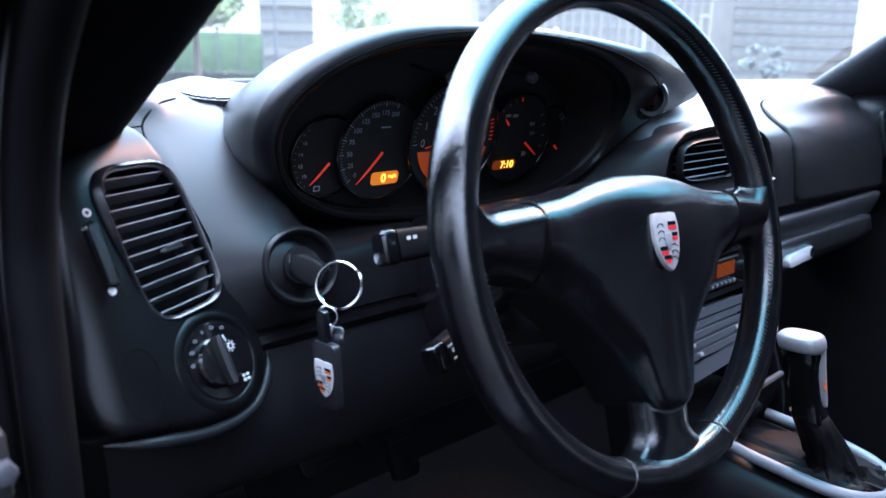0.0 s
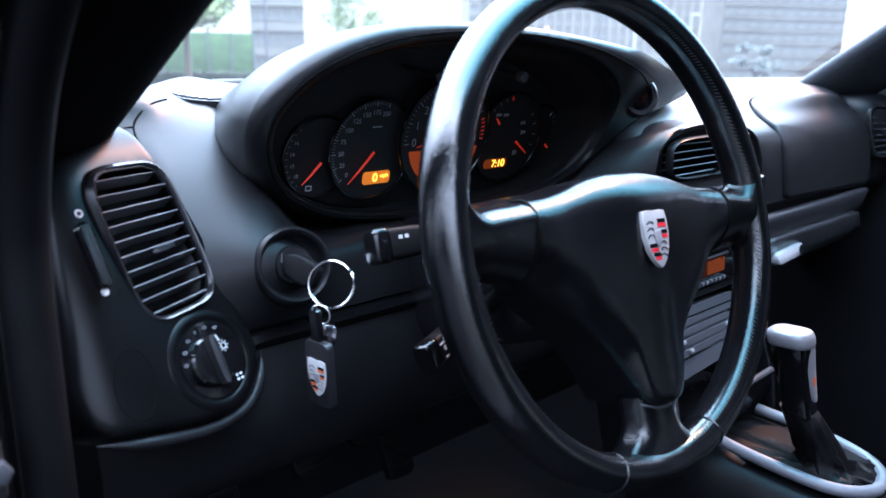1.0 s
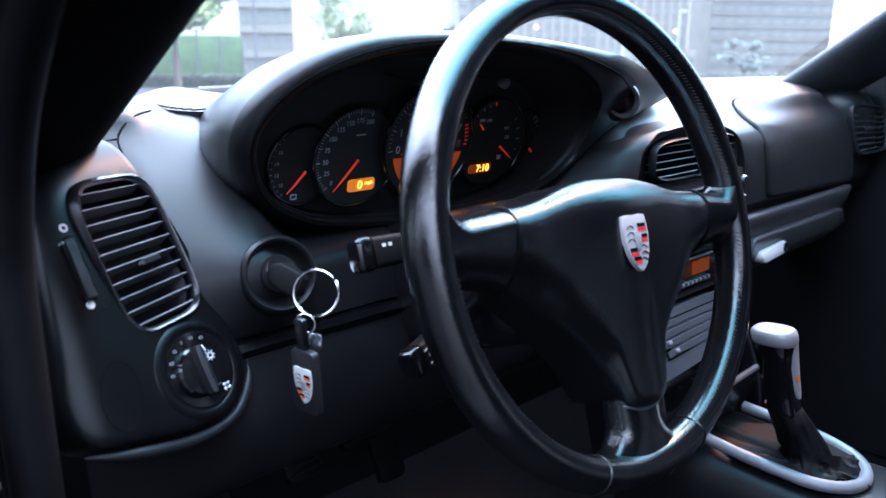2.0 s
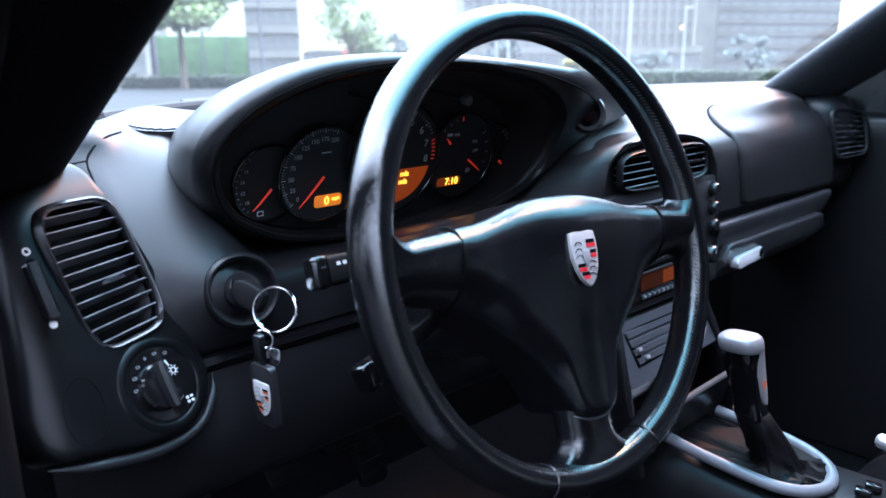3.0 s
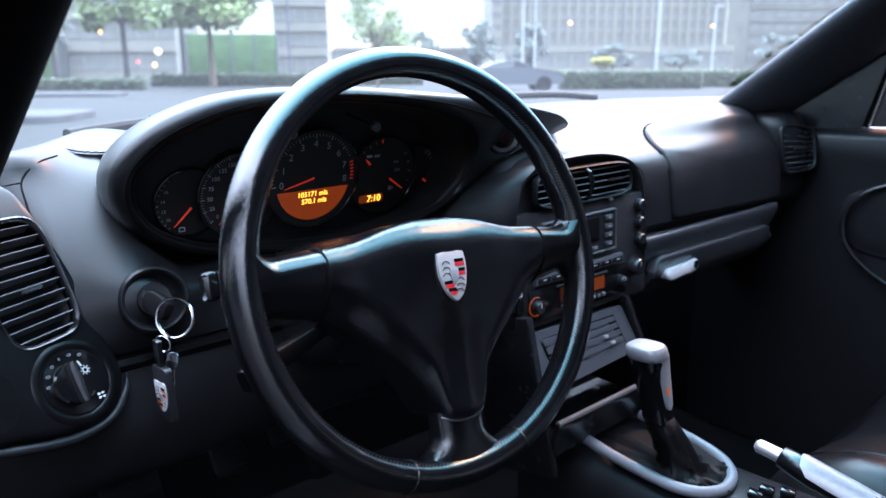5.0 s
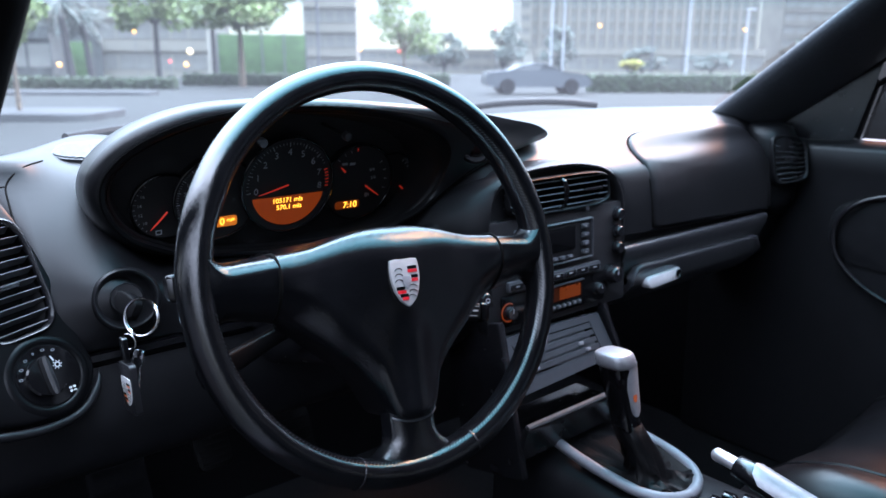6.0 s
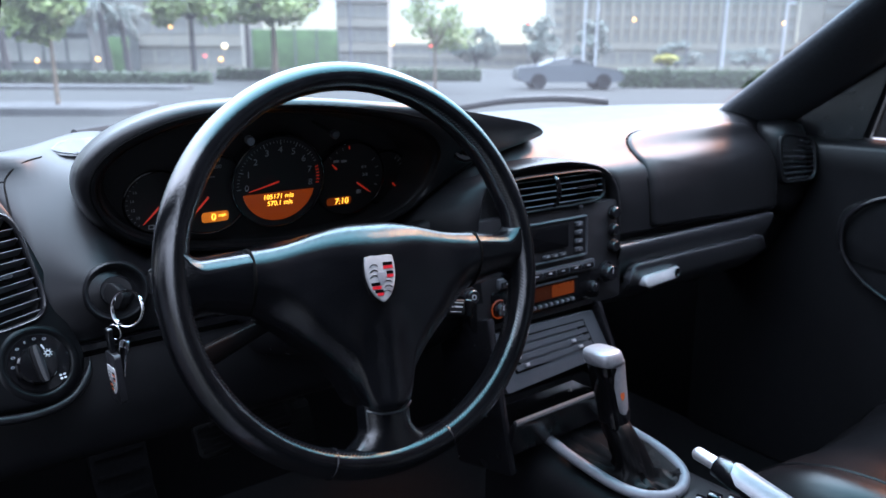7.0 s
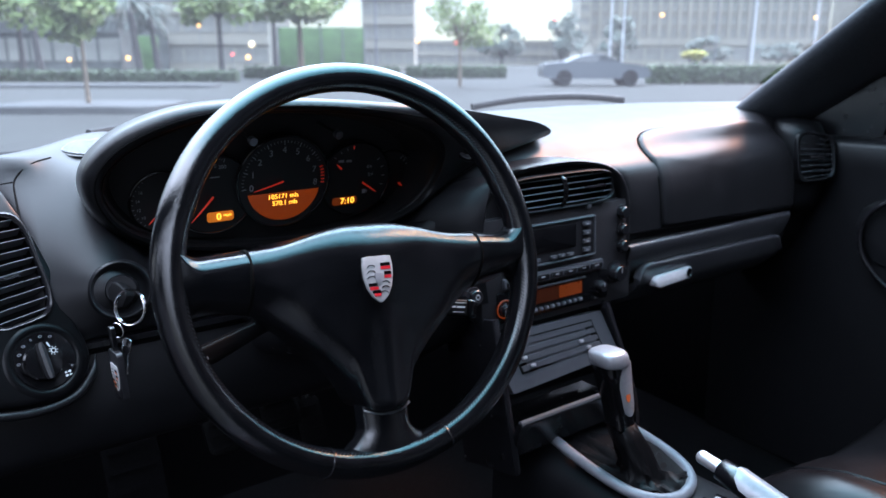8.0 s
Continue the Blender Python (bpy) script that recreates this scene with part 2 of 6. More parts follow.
def bilinear(tl, tr, br, bl):
    """Maps s (0 left to 1 right), t (0 bottom to 1 top), h (proud) onto a four-cornered face."""
    tl, tr, br, bl = (Vector(p) for p in (tl, tr, br, bl))
    n = ((tr + br) - (tl + bl)).cross((tl + tr) - (bl + br)).normalized()

    def at(s, t, h=0.0):
        return bl.lerp(br, s).lerp(tl.lerp(tr, s), t) + n * h
    return at

# ---- dashboard body ----
CENTRE = -0.023
DRIVER_PROFILE = [(.62, .885), (.5, .90), (.40, .905), (.32, .900), (.265, .880), (.23, .848), (.205, .815), (.187, .785), (.176, .755),
                  (.172, .735), (.180, .731), (.180, .724), (.168, .720), (.160, .69), (.158, .655), (.175, .615), (.25, .585)]
GUEST_PROFILE = [(.62, .885), (.5, .900), (.40, .905), (.30, .900), (.235, .893), (.192, .879), (.160, .858), (.131, .836), (.120, .798),
                 (.115, .751), (.128, .746), (.130, .738), (.122, .730), (.124, .712), (.130, .690), (.152, .655), (.24, .60)]


def dash_line(x):
    """The dashboard's outline in y, z at one place across the car."""
    w = smooth(-0.24, -0.12, x)
    base = 0.62 - 0.29 * ((x - CENTRE) / 0.62) ** 2
    out = []
    for i, (d, p) in enumerate(zip(DRIVER_PROFILE, GUEST_PROFILE)):
        y, z = lerp(d[0], p[0], w), lerp(d[1], p[1], w)
        if x > 0.11 and i > 5:
            y += 0.035 * (x - 0.11)
            z -= 0.045 * (x - 0.11) * smooth(5, 10, i)
        hollow = smooth(-.55, -.49, x) * (1 - smooth(-.21, -.16, x))
        if i in (4, 5, 6):
            room = ((.32, .85), (.275, .81), (.235, .790))[i - 4]
            y, z = lerp(y, room[0], hollow), lerp(z, room[1], hollow)
        if i > 4:
            y += 0.018 * smooth(.515, .54, x)
        if i > 7:
            y += .03 * smooth(-.150, -.135, x) * (1 - smooth(.088, .102, x))
        if 4 < i < 10:
            y += .030 * (1 - smooth(-.634, -.618, x))
        if i < 4:
            y = min(y, max(base - 0.03 * i, .275 + .012 * (3 - i)))
        if i in (5, 6, 7, 8):
            y -= (.008, .018, .024, .012)[i - 5] * math.exp(-((x + .551) / .05) ** 2)
        if i in (1, 2):
            z += .010 * math.exp(-((x + .525) / .05) ** 2)
        out.append((y, z))
    return out


def dash_dense(x, steps=4):
    line = dash_line(x)
    top = curve_through([(x, y, z) for y, z in line[:10]], steps)
    low = [Vector((x, y, z)) for y, z in line[10:12]]
    bottom = curve_through([(x, y, z) for y, z in line[12:]], steps)
    return top + low + bottom


dashboard = thing("dashboard", "black leather-trimmed sports car dashboard with soft padded top", "dashboard")
bm = bmesh.new()
stations = [lerp(-0.695, 0.615, k / 130) for k in range(131)]
loft(bm, [dash_dense(x) for x in stations], closed=False)
part("body", bm, SOFT, dashboard, smooth=50)

# passenger airbag lid, a little proud of the dashboard
def lid_spot(x, f, lift):
    """A place on the passenger side's face: f from 0 at the foot to 1 at the top edge."""
    line = dash_dense(x, 6)
    lo, hi = 53.0, 29.0
    g = lerp(lo, hi, f)
    i = min(int(g), len(line) - 2)
    p, d = line[i].lerp(line[i + 1], g - i), (line[i + 1] - line[i]).normalized()
    out = Vector((0, d.z, -d.y))
    return p + (out if out.y < 0 or out.z > 0 else -out) * lift


def lid_ring(k, lift):
    return [lid_spot(.346 + .174 * k * x, max(.34 + .66 * k * y, .0), lift) for x, y in oval(1, 1, 120, 5)]


bm = bmesh.new()
rings = [lid_ring(k, h) for k, h in ((1.0, -.003), (.998, .001), (.985, .0032), (.96, .0042), (.93, .0045), *((.90 - .04 * j, .005) for j in range(23)))]
loft(bm, rings, True, True)
part("airbag_lid", bm, SOFT, dashboard, "smooth black passenger airbag lid with rounded seam", smooth=60)
bm = bmesh.new()
tube(bm, lid_ring(1.008, .0002), .0014, 6, closed=True)
part("seam", bm, DARK, dashboard)

# end panel that carries the driver's outer vent and the light switch
PANEL = Matrix(((1, 0, .298, -0.62), (0.35, 0.5, -.853, 0.166), (0, 1, .426, 0.77), (0, 0, 0, 1)))
outline = [tuple(p[:2]) for p in curve_through([(-.012, .122, 0), (-.002, .097, 0), (.012, .06, 0), (.024, .02, 0), (.032, -.015, 0), (.039, -.040, 0), (.035, -.058, 0), (.020, -.0695, 0),
           (-.01, -.0715, 0), (-.05, -.0625, 0), (-.078, -.052, 0), (-.087, -.03, 0), (-.084, 0, 0), (-.081, .06, 0), (-.074, .104, 0), (-.045, .126, 0)], 4, True)]


def panel_spot(x, y, h=0.0):
    """A place on the end panel, which bends back towards the top pad and round to the door."""
    bend = 9.0 * max(y - .080, 0) ** 2 + 13.0 * max(-.056 - x, 0) ** 2
    return PANEL @ Vector((x, y, h - bend))


def panel_ring(k, h):
    return [panel_spot(-.025 + (x + .025) * k, .02 + (y - .02) * k, h) for x, y in outline]


bm = bmesh.new()
loft(bm, [panel_ring(1.0, -.03), panel_ring(1.0, -.006), panel_ring(.99, -.0025), panel_ring(.97, -.0006)] + [panel_ring(k, 0) for k in (.93, .88, .82, .74, .64, .52, .38, .22, .05)], True, True)
end_panel = part("end_panel", bm, DULL_PANEL, dashboard, smooth=60)
# soft lip under the end panel
bm = bmesh.new()
tube(bm, curve_through([panel_spot(x, y, -.006) for x, y in ((.0455, -.046), (.040, -.060), (.022, -.0745), (-.01, -.0765), (-.05, -.0675), (-.080, -.056))], 6), [.0006] * 3 + [.0015, .0022, .003, .0036] + [.0042] * 18 + [.0037, .0031, .0025, .0018, .0011, .0005], 10)
part("lip", bm, SOFT, dashboard, smooth=70)
# round cover in the end panel
bm = bmesh.new()
tube(bm, [panel_spot(x, y, .0001) for x, y in oval(.0125, .0195, 40, 2, -.056, -.034)], .0003, 6, closed=True)
part("round_cover", bm, DARK, dashboard)


def on_dash(x, z):
    """The place on the dashboard's upper face at x and the height z."""
    line = dash_dense(x, 8)
    k = next(i for i, p in enumerate(line) if i > 20 and p.z < z)
    a, b = line[k - 1], line[k]
    return a.lerp(b, (z - a.z) / min(b.z - a.z, -1e-6))


# seams where the end cap meets the padded top
for pts in ([on_dash(x, z) for x, z in ((-.694, .868), (-.67, .873), (-.645, .877), (-.617, .880))], [on_dash(x, z) for x, z in ((-.618, .850), (-.6175, .868), (-.616, .880), (-.608, .890), (-.595, .8965), (-.578, .8985))]):
    bm = bmesh.new()
    tube(bm, curve_through(pts, 4), .0009, 6)
    part("seam", bm, DARK, dashboard)

# thin bright trim strip and knee panel
bm = bmesh.new()
loft(bm, [[Vector((x, y - 0.004, z)) for y, z in ((.182, .733), (.171, .732), (.168, .727), (.171, .722), (.182, .721))] for x in (-0.583, -0.55, -0.5, -0.45, -0.42)], True)
part("trim_strip", bm, GLOSS, dashboard)

# speaker grille on the top pad
grille = thing("speaker_grille", "oval perforated black speaker grille in the dashboard top", "speaker")
M = axes((-0.524, 0.327, 0.9030), (1, .2, 0), (0, 1, 0.30))
bm = bmesh.new()
slab(bm, oval(.048, .027), 0.012, M, bevel=0.003, seg=3)
part("rim", bm, FACE, grille)
bm = bmesh.new()
for j in range(-9, 10):
    y = j * 0.0026
    w = 0.043 * math.sqrt(max(1 - (y / 0.0235) ** 2, 0))
    if w > 0.004:
        box(bm, (2 * w, 0.0013, 0.0015), M @ pose(0, y, 0.0006))
tagged(part("mesh", bm, RAIL, grille), kind="stuff")

# ---- instrument binnacle ----
def mouth_y(x, z):
    return 0.19 + 0.03 * (1 - smooth(-.50, -.25, x)) - 0.6 * (z - 0.79) + 0.2 * max(x + 0.19, 0)


binnacle = thing("instrument_binnacle", "black leather instrument hood with stitched oval edge", "instrument hood")
inner_pts = curve_through([(-.183, .868, 0), (-.186, .886, 0), (-.199, .902, 0), (-.225, .917, 0), (-.28, .934, 0), (-.36, .944, 0), (-.43, .943, 0), (-.482, .933, 0), (-.522, .916, 0), (-.544, .897, 0),
           (-.551, .880, 0), (-.548, .861, 0), (-.534, .838, 0), (-.508, .819, 0), (-.46, .801, 0), (-.36, .793, 0), (-.27, .797, 0), (-.215, .815, 0), (-.194, .835, 0), (-.185, .852, 0)], 4, True)
INNER = [(p.x, p.y) for p in inner_pts]
outer_pts = curve_through([(.013, .890, 0), (-.018, .908, 0), (-.10, .923, 0), (-.19, .938, 0), (-.28, .948, 0), (-.36, .955, 0), (-.43, .956, 0), (-.484, .950, 0), (-.530, .933, 0), (-.557, .909, 0),
           (-.566, .885, 0), (-.562, .860, 0), (-.547, .834, 0), (-.518, .810, 0), (-.46, .791, 0), (-.36, .781, 0), (-.26, .79, 0), (-.20, .815, 0), (-.15, .850, 0), (-.07, .876, 0)], 4, True)
OUTER = [(p.x, p.y) for p in outer_pts]


def between(f):
    return [(lerp(a[0], b[0], f), lerp(a[1], b[1], f)) for a, b in zip(OUTER, INNER)]


def lip(points, dy=0.0, shrink=1.0, sink=0.0, left=1.0, cx=-.36, cz=.86):
    out = []
    for x, z in points:
        zz = cz + (z - cz) * shrink - sink * max(z - .87, 0)
        out.append(Vector((cx + (x - cx) * shrink * (left if x < cx else 1), mouth_y(x, z) + dy, zz)))
    return out


bm = bmesh.new()
loft(bm, [lip(OUTER, 0.018, 1.0), lip(OUTER, 0.03, 1.004), lip(OUTER, 0.05, 1.0), lip(OUTER, 0.08, 0.985, .03, .98), lip(OUTER, 0.12, 0.96, .1, .93), lip(OUTER, 0.18, 0.93, 0.25, .86), lip(OUTER, 0.28, 0.88, 0.6, .75)], True, False)
part("hood", bm, HOOD, binnacle, smooth=60)
# the padded front edge, from the outer side in to the mouth
bm = bmesh.new()
loft(bm, [lip(OUTER, 0.018, 1.0), lip(OUTER, 0.010, 0.994), lip(between(.3), 0.003), lip(between(.65), -.001), lip(between(.9), 0.0), lip(INNER, 0.004)], True, False)
part("rim", bm, HOOD, binnacle, smooth=60)
bm = bmesh.new()
GAUGE_Y = lambda z: 0.222 - 0.25 * (z - 0.845)
deep = [Vector((-.36 + (x + .36) * .925, GAUGE_Y(z), .858 + (z - .858) * .925)) for x, z in INNER]
loft(bm, [lip(INNER, 0.020, .962), lip(INNER, .026, .958), deep], True, False)
bm.faces.new([bm.verts.new(p) for p in deep])
part("cowl", bm, MATT, binnacle, smooth=40)
# the black plastic bezel inside the padded edge
bm = bmesh.new()
loft(bm, [lip(INNER, .004, 1.0), lip(INNER, .008, .994), lip(INNER, .0095, .990), lip(INNER, .0085, .986), lip(INNER, .0100, .978), lip(INNER, .0155, .967), lip(INNER, .020, .962)], True, False)
part("bezel", bm, BEZEL, binnacle, "satin black inner bezel", smooth=35)
# the sewn seam along the padded edge
bm = bmesh.new()
tube(bm, lip(between(.62), -.0008), .0009, 6, closed=True)
part("seam", bm, DARK, binnacle)
# stitching along the mouth
bm = bmesh.new()
edge = curve_through(lip(between(.48), -0.0003), 3, True)
for a, b in list(zip(edge, edge[1:]))[::2]:
    if a.z > 0.85 and (b - a).length > 1e-4:
        tube(bm, [a, a.lerp(b, .7)], 0.0003, 4)
tagged(part("stitching", bm, MATT, binnacle), kind="stuff")

# round sensor beside the hood's mouth
sensor = thing("round_sensor", "small round black sensor with ringed lens in the hood", "sensor")
M = axes((-0.150, 0.1365, 0.893), (.85, -.45, 0), (0, .1, 1))
bm = bmesh.new()
spin(bm, [(.021, -.02), (.021, .0), (.018, .003), (.014, .002), (.013, -.006), (.002, -.006)], M, 36)
part("ring", bm, PLASTIC, sensor)
bm = bmesh.new()
spin(bm, [(.011, -.008), (.011, -.003), (.008, .001), (.001, .0025)], M, 28)
part("lens", bm, LENS, sensor, "dark red lens")

# ---- steering wheel ----
LEAN_WHEEL = radians(16.2)
WHEEL = axes((-0.3605, 0.000, 0.8085), (1, -.0157, 0), (0, math.sin(LEAN_WHEEL), math.cos(LEAN_WHEEL))) @ pose(0, 0, 0, 0, 0, -4)
wheel = thing("steering_wheel", "three-spoke black leather steering wheel with metal shield badge", "steering wheel", at=WHEEL)
R, TUBE, DEEP = 0.1745, 0.0127, 0.0165


def rim_ring(a, grow=1.0):
    """The rim's section at the angle a: deeper than wide, flattened in front, with thumb rests above the side spokes."""
    c = Vector((math.cos(a), math.sin(a), 0))
    bump = lambda b, w: math.exp(-((math.atan2(math.sin(a - radians(b)), math.cos(a - radians(b)))) / w) ** 2)
    inward = .16 * (bump(4, .15) + bump(176, .15)) + .10 * bump(-90, .34) + .14 * (bump(24, .13) + bump(156, .13))
    out = []
    for k in range(28):
        t = 2 * math.pi * k / 28
        u, v = math.cos(t), math.sin(t)
        u, v = math.copysign(abs(u) ** .95, u), math.copysign(abs(v) ** .95, v)
        w = TUBE * grow * (1 + (inward if u < 0 else 0) * abs(u))
        out.append(c * (R + w * u - .0014 * v * (1 if v > 0 else 0)) + Vector((0, 0, DEEP * grow * v)))
    return out


bm = bmesh.new()
N = 180
rings = [rim_ring(2 * math.pi * k / N) for k in range(N)]
loft(bm, rings + [rings[0]], True, False)
bmesh.ops.remove_doubles(bm, verts=bm.verts[:], dist=1e-6)
part("rim", bm, RIM_LEATHER, wheel, "worn shiny black leather rim", smooth=70)
for a in (-109.9, -70.7):
    bm = bmesh.new()
    tube(bm, rim_ring(radians(a), 1.005), 0.0009, 6, closed=True)
    part("seam", bm, PLASTIC, wheel)
bm = bmesh.new()
for k in range(300):
    a = 2 * math.pi * k / 300
    if any(abs(math.degrees(math.atan2(math.sin(a - radians(b)), math.cos(a - radians(b))))) < w for b, w in ((3, 9), (177, 9), (-90, 9))):
        continue
    ring = rim_ring(a, 1.012)
    d = Vector((-math.sin(a), math.cos(a), 0))
    tube(bm, [ring[10] - d * .0012, ring[10].lerp(ring[12], .55) + d * .0012], 0.00038, 4)
tagged(part("stitching", bm, MATT, wheel), kind="stuff")

crown = curve_through([(0, .0402, 0), (.015, .0400, 0), (.030, .0385, 0), (.050, .0345, 0), (.068, .0295, 0), (.083, .0262, 0), (.098, .0246, 0), (.1115, .0238, 0)], 8)
keel = curve_through([(0, -.1297, 0), (.010, -.1290, 0), (.0185, -.1255, 0), (.0245, -.1165, 0), (.032, -.1010, 0), (.048, -.0805, 0), (.070, -.0600, 0), (.092, -.0415, 0), (.1115, -.0290, 0)], 8)
top_at = lambda x: float(np.interp(abs(x), [p.x for p in crown], [p.y for p in crown]))
low_at = lambda x: float(np.interp(abs(x), [p.x for p in keel], [p.y for p in keel]))


def roll(d, r):
    """How far a rounded edge of that radius falls at the distance d from the rim."""
    return 0.0 if d >= r else r - math.sqrt(max(r * r - (r - d) ** 2, 0.0))


def pad_column(x, sink=0.0):
    lo, hi = low_at(x), top_at(x)
    out = [Vector((x, lo, -.046 if abs(x) < .1 else -.024))]
    for k in range(41):
        y = lerp(lo, hi, .5 - .5 * math.cos(math.pi * k / 40))
        dome = .0085 * math.exp(-((x / .056) ** 2 + ((y - .004) / .046) ** 2))
        stem = .0045 * math.exp(-((x - .003) / .014) ** 2) * smooth(-.028, -.060, y)
        arm = .0022 * smooth(.075, .108, abs(x)) * math.exp(-((y - .004) / .018) ** 2)
        lean = .006 * smooth(-.004, -.034, y) * smooth(.060, .108, abs(x))
        side = (y - lo) * lerp(1.0, .62, smooth(.016, .030, abs(x)))
        z = .0155 + dome + stem + arm - lean
        z -= .80 * roll(hi - y, .030 * (.62 + .38 * math.exp(-(x / .055) ** 2))) + lerp(.85, .95, smooth(.015, .03, abs(x))) * roll(side, lerp(.010, .023, smooth(.014, .030, abs(x)))) + sink
        out.append(Vector((x, y, z)))
    return out + [Vector((x, hi, -.046 if abs(x) < .1 else -.024))]


bm = bmesh.new()
xs = [.1112 * math.sin(math.pi / 2 * (-1 + k / 56)) for k in range(113)]
loft(bm, [pad_column(-.1115, .004), pad_column(-.1114, .001)] + [pad_column(x) for x in xs] + [pad_column(.1114, .001), pad_column(.1115, .004)], True, True)
part("airbag_cover", bm, LEATHER, wheel, "grained black airbag cover", smooth=70)
for x in (-.1121, .1121):
    bm = bmesh.new()
    tube(bm, pad_column(x, .0006), .0017, 6)
    part("seam", bm, DARK, wheel)

bm = bmesh.new()
tube(bm, curve_through([(-.0225, -.1250, .0060), (-.0185, -.1272, .0088), (-.010, -.1300, .0108), (0, -.1308, .0116), (.010, -.1300, .0108), (.0185, -.1272, .0088), (.0225, -.1250, .0060)], 4), .0010, 6)
part("seam", bm, GREY, wheel)
for side in (1, -1):
    bm = bmesh.new()
    rings = []
    for k in range(13):
        f = k / 12
        x = lerp(.1128, .1655, f)
        flare = .016 * max((f - .62) / .38, 0) ** 2.4
        hi, lo = lerp(.0232, .0185, f) + flare, lerp(-.0285, -.0190, f) - flare
        front = lerp(.0172, .0150, f)
        rings.append(
            [Vector((side * x, p.x, p.y)) for p in curve_through([
                (hi, -.012, 0), (hi, .0005, 0), (hi - .003, front * .62, 0), (hi - .009, front * .95, 0), (hi - .0135, front, 0), (lerp(-.004, -.002, f), front * .86, 0),
                (lerp(-.016, -.010, f), front * .52, 0), (lo + .003, -.001, 0), (lo, -.014, 0), (0, -.020, 0)], 3, True)])
    loft(bm, rings, True, True)
    part("spoke", bm, LEATHER, wheel, smooth=60)
bm = bmesh.new()
rings = []
for k in range(13):
    f = k / 12
    y = lerp(-.1215, -.1680, f)
    flare = .036 * max((f - .40) / .60, 0) ** 2.0
    w = lerp(.0235, .0225, f) + flare
    front = lerp(.0105, .0118, f)
    rings.append([Vector((p.x, y, p.y)) for p in curve_through([(w, -.014, 0), (w, -.002, 0), (w * .88, front * .45, 0), (w * .52, front * .86, 0), (0, front, 0), (-w * .52, front * .86, 0), (-w * .88, front * .45, 0), (-w, -.002, 0), (-w, -.014, 0), (0, -.018, 0)], 3, True)])
loft(bm, rings, True, True)
part("spoke", bm, LEATHER, wheel, smooth=60)

# the shield badge
def shield(s=1.0):
    h = [(0, .0205), (.008, .0215), (.0145, .0205), (.0155, .012), (.015, .002), (.0125, -.009), (.008, -.017), (.003, -.0215)]
    pts = h + [(0, -.023)] + [(-x, y) for x, y in h[:0:-1]]
    return [(x * s, y * s) for x, y in pts]


def badge(parent, m, mats, scale=1.0, lift=0.0):
    """A plain shield in quarters of metal and enamel, with no lettering."""
    metal, red, dark = mats
    bm = bmesh.new()
    slab(bm, shield(1.06 * scale), 0.004 * scale, m @ pose(0, 0, lift), bevel=0.0006 * scale)
    shieldpart = part("badge", bm, metal, parent, "silver shield badge with red and black stripes")
    for y0, x0, x1, mt in ((.0135, .003, .0135, dark), (.0100, .003, .0138, red), (.0045, .0062, .0138, dark), (.0010, .0062, .0134, red), (-.0062, -.0125, -.003, dark), (-.0098, -.0115, -.002, red), (-.0135, -.0092, .0, dark), (-.0165, -.0072, .0, red)):
        bm = bmesh.new()
        box(bm, ((x1 - x0) * scale, .0032 * scale, .0006 * scale), m @ pose((x0 + x1) / 2 * scale, y0 * scale, lift + .0002 * scale))
        part("stripe", bm, mt, shieldpart)
    for cx, cy, flip in ((-.008, .012, 1), (-.0085, .0065, 1), (-.009, .001, 1), (.007, -.005, -1), (.0065, -.010, -1), (.0045, -.015, -1)):
        bm = bmesh.new()
        tube(bm, curve_through([m @ Vector(((cx + dx * flip) * scale, (cy + dy) * scale, lift + .0003 * scale)) for dx, dy in ((-.004, -.001), (-.001, .0015), (.0035, .001), (.0045, -.001))], 3), .00042 * scale, 5)
        part("curved_bar", bm, dark, shieldpart)
    bm = bmesh.new()
    slab(bm, [(x * .3 * scale, y * .3 * scale - .001 * scale) for x, y in shield()], .001 * scale, m @ pose(0, 0, lift + .0009 * scale), bevel=.0002 * scale)
    part("centre_shield", bm, KNOB_SILVER, shieldpart)
    return shieldpart


badge(wheel, pose(-.004, -.0105, .0262) @ pose(0, 0, 0, -3, 0, 0), (BADGE_METAL, RED, GLOSS), .87)

# ---- column and stalks ----
column = thing("steering_column", "black plastic steering column shroud behind the wheel", "steering column", at=WHEEL @ pose(0, 0, 0, 0, 0, 4))
bm = bmesh.new()
loft(bm, [[Vector((w * x, h * y - .02, z)) for x, y in oval(1, 1, 24, 4)] for z, w, h in ((-.03, .045, .045), (-.05, .062, .055), (-.10, .068, .06), (-.26, .072, .065))], True, True)
part("shroud", bm, PLASTIC, column)

# ---- gauges ----
def dial_frame(x, z, proud=0.0):
    m = axes((x, GAUGE_Y(z), z), (1, 0, 0), (0, -0.243, 0.97))
    return m @ pose(0, 0, 0.004 + proud)


def disc(bm, r, depth, m, n=48, bevel=0.0):
    slab(bm, oval(r, r, n), depth, m, bevel)


def polar(r, a):
    return r * math.cos(radians(a)), r * math.sin(radians(a))


def gauge(label, x, z, r, proud):
    g = thing("gauge", label, "gauge", "gauges in the instrument hood")
    m = dial_frame(x, z, proud)
    bm = bmesh.new()
    disc(bm, r, 0.012, m)
    part("dial", bm, DIAL, g)
    bm = bmesh.new()
    tube(bm, [m @ Vector((*polar(r, a), 0.001)) for a in range(0, 360, 6)], 0.0013, 8, closed=True)
    part("bezel", bm, GLOSS, g)
    return g, m


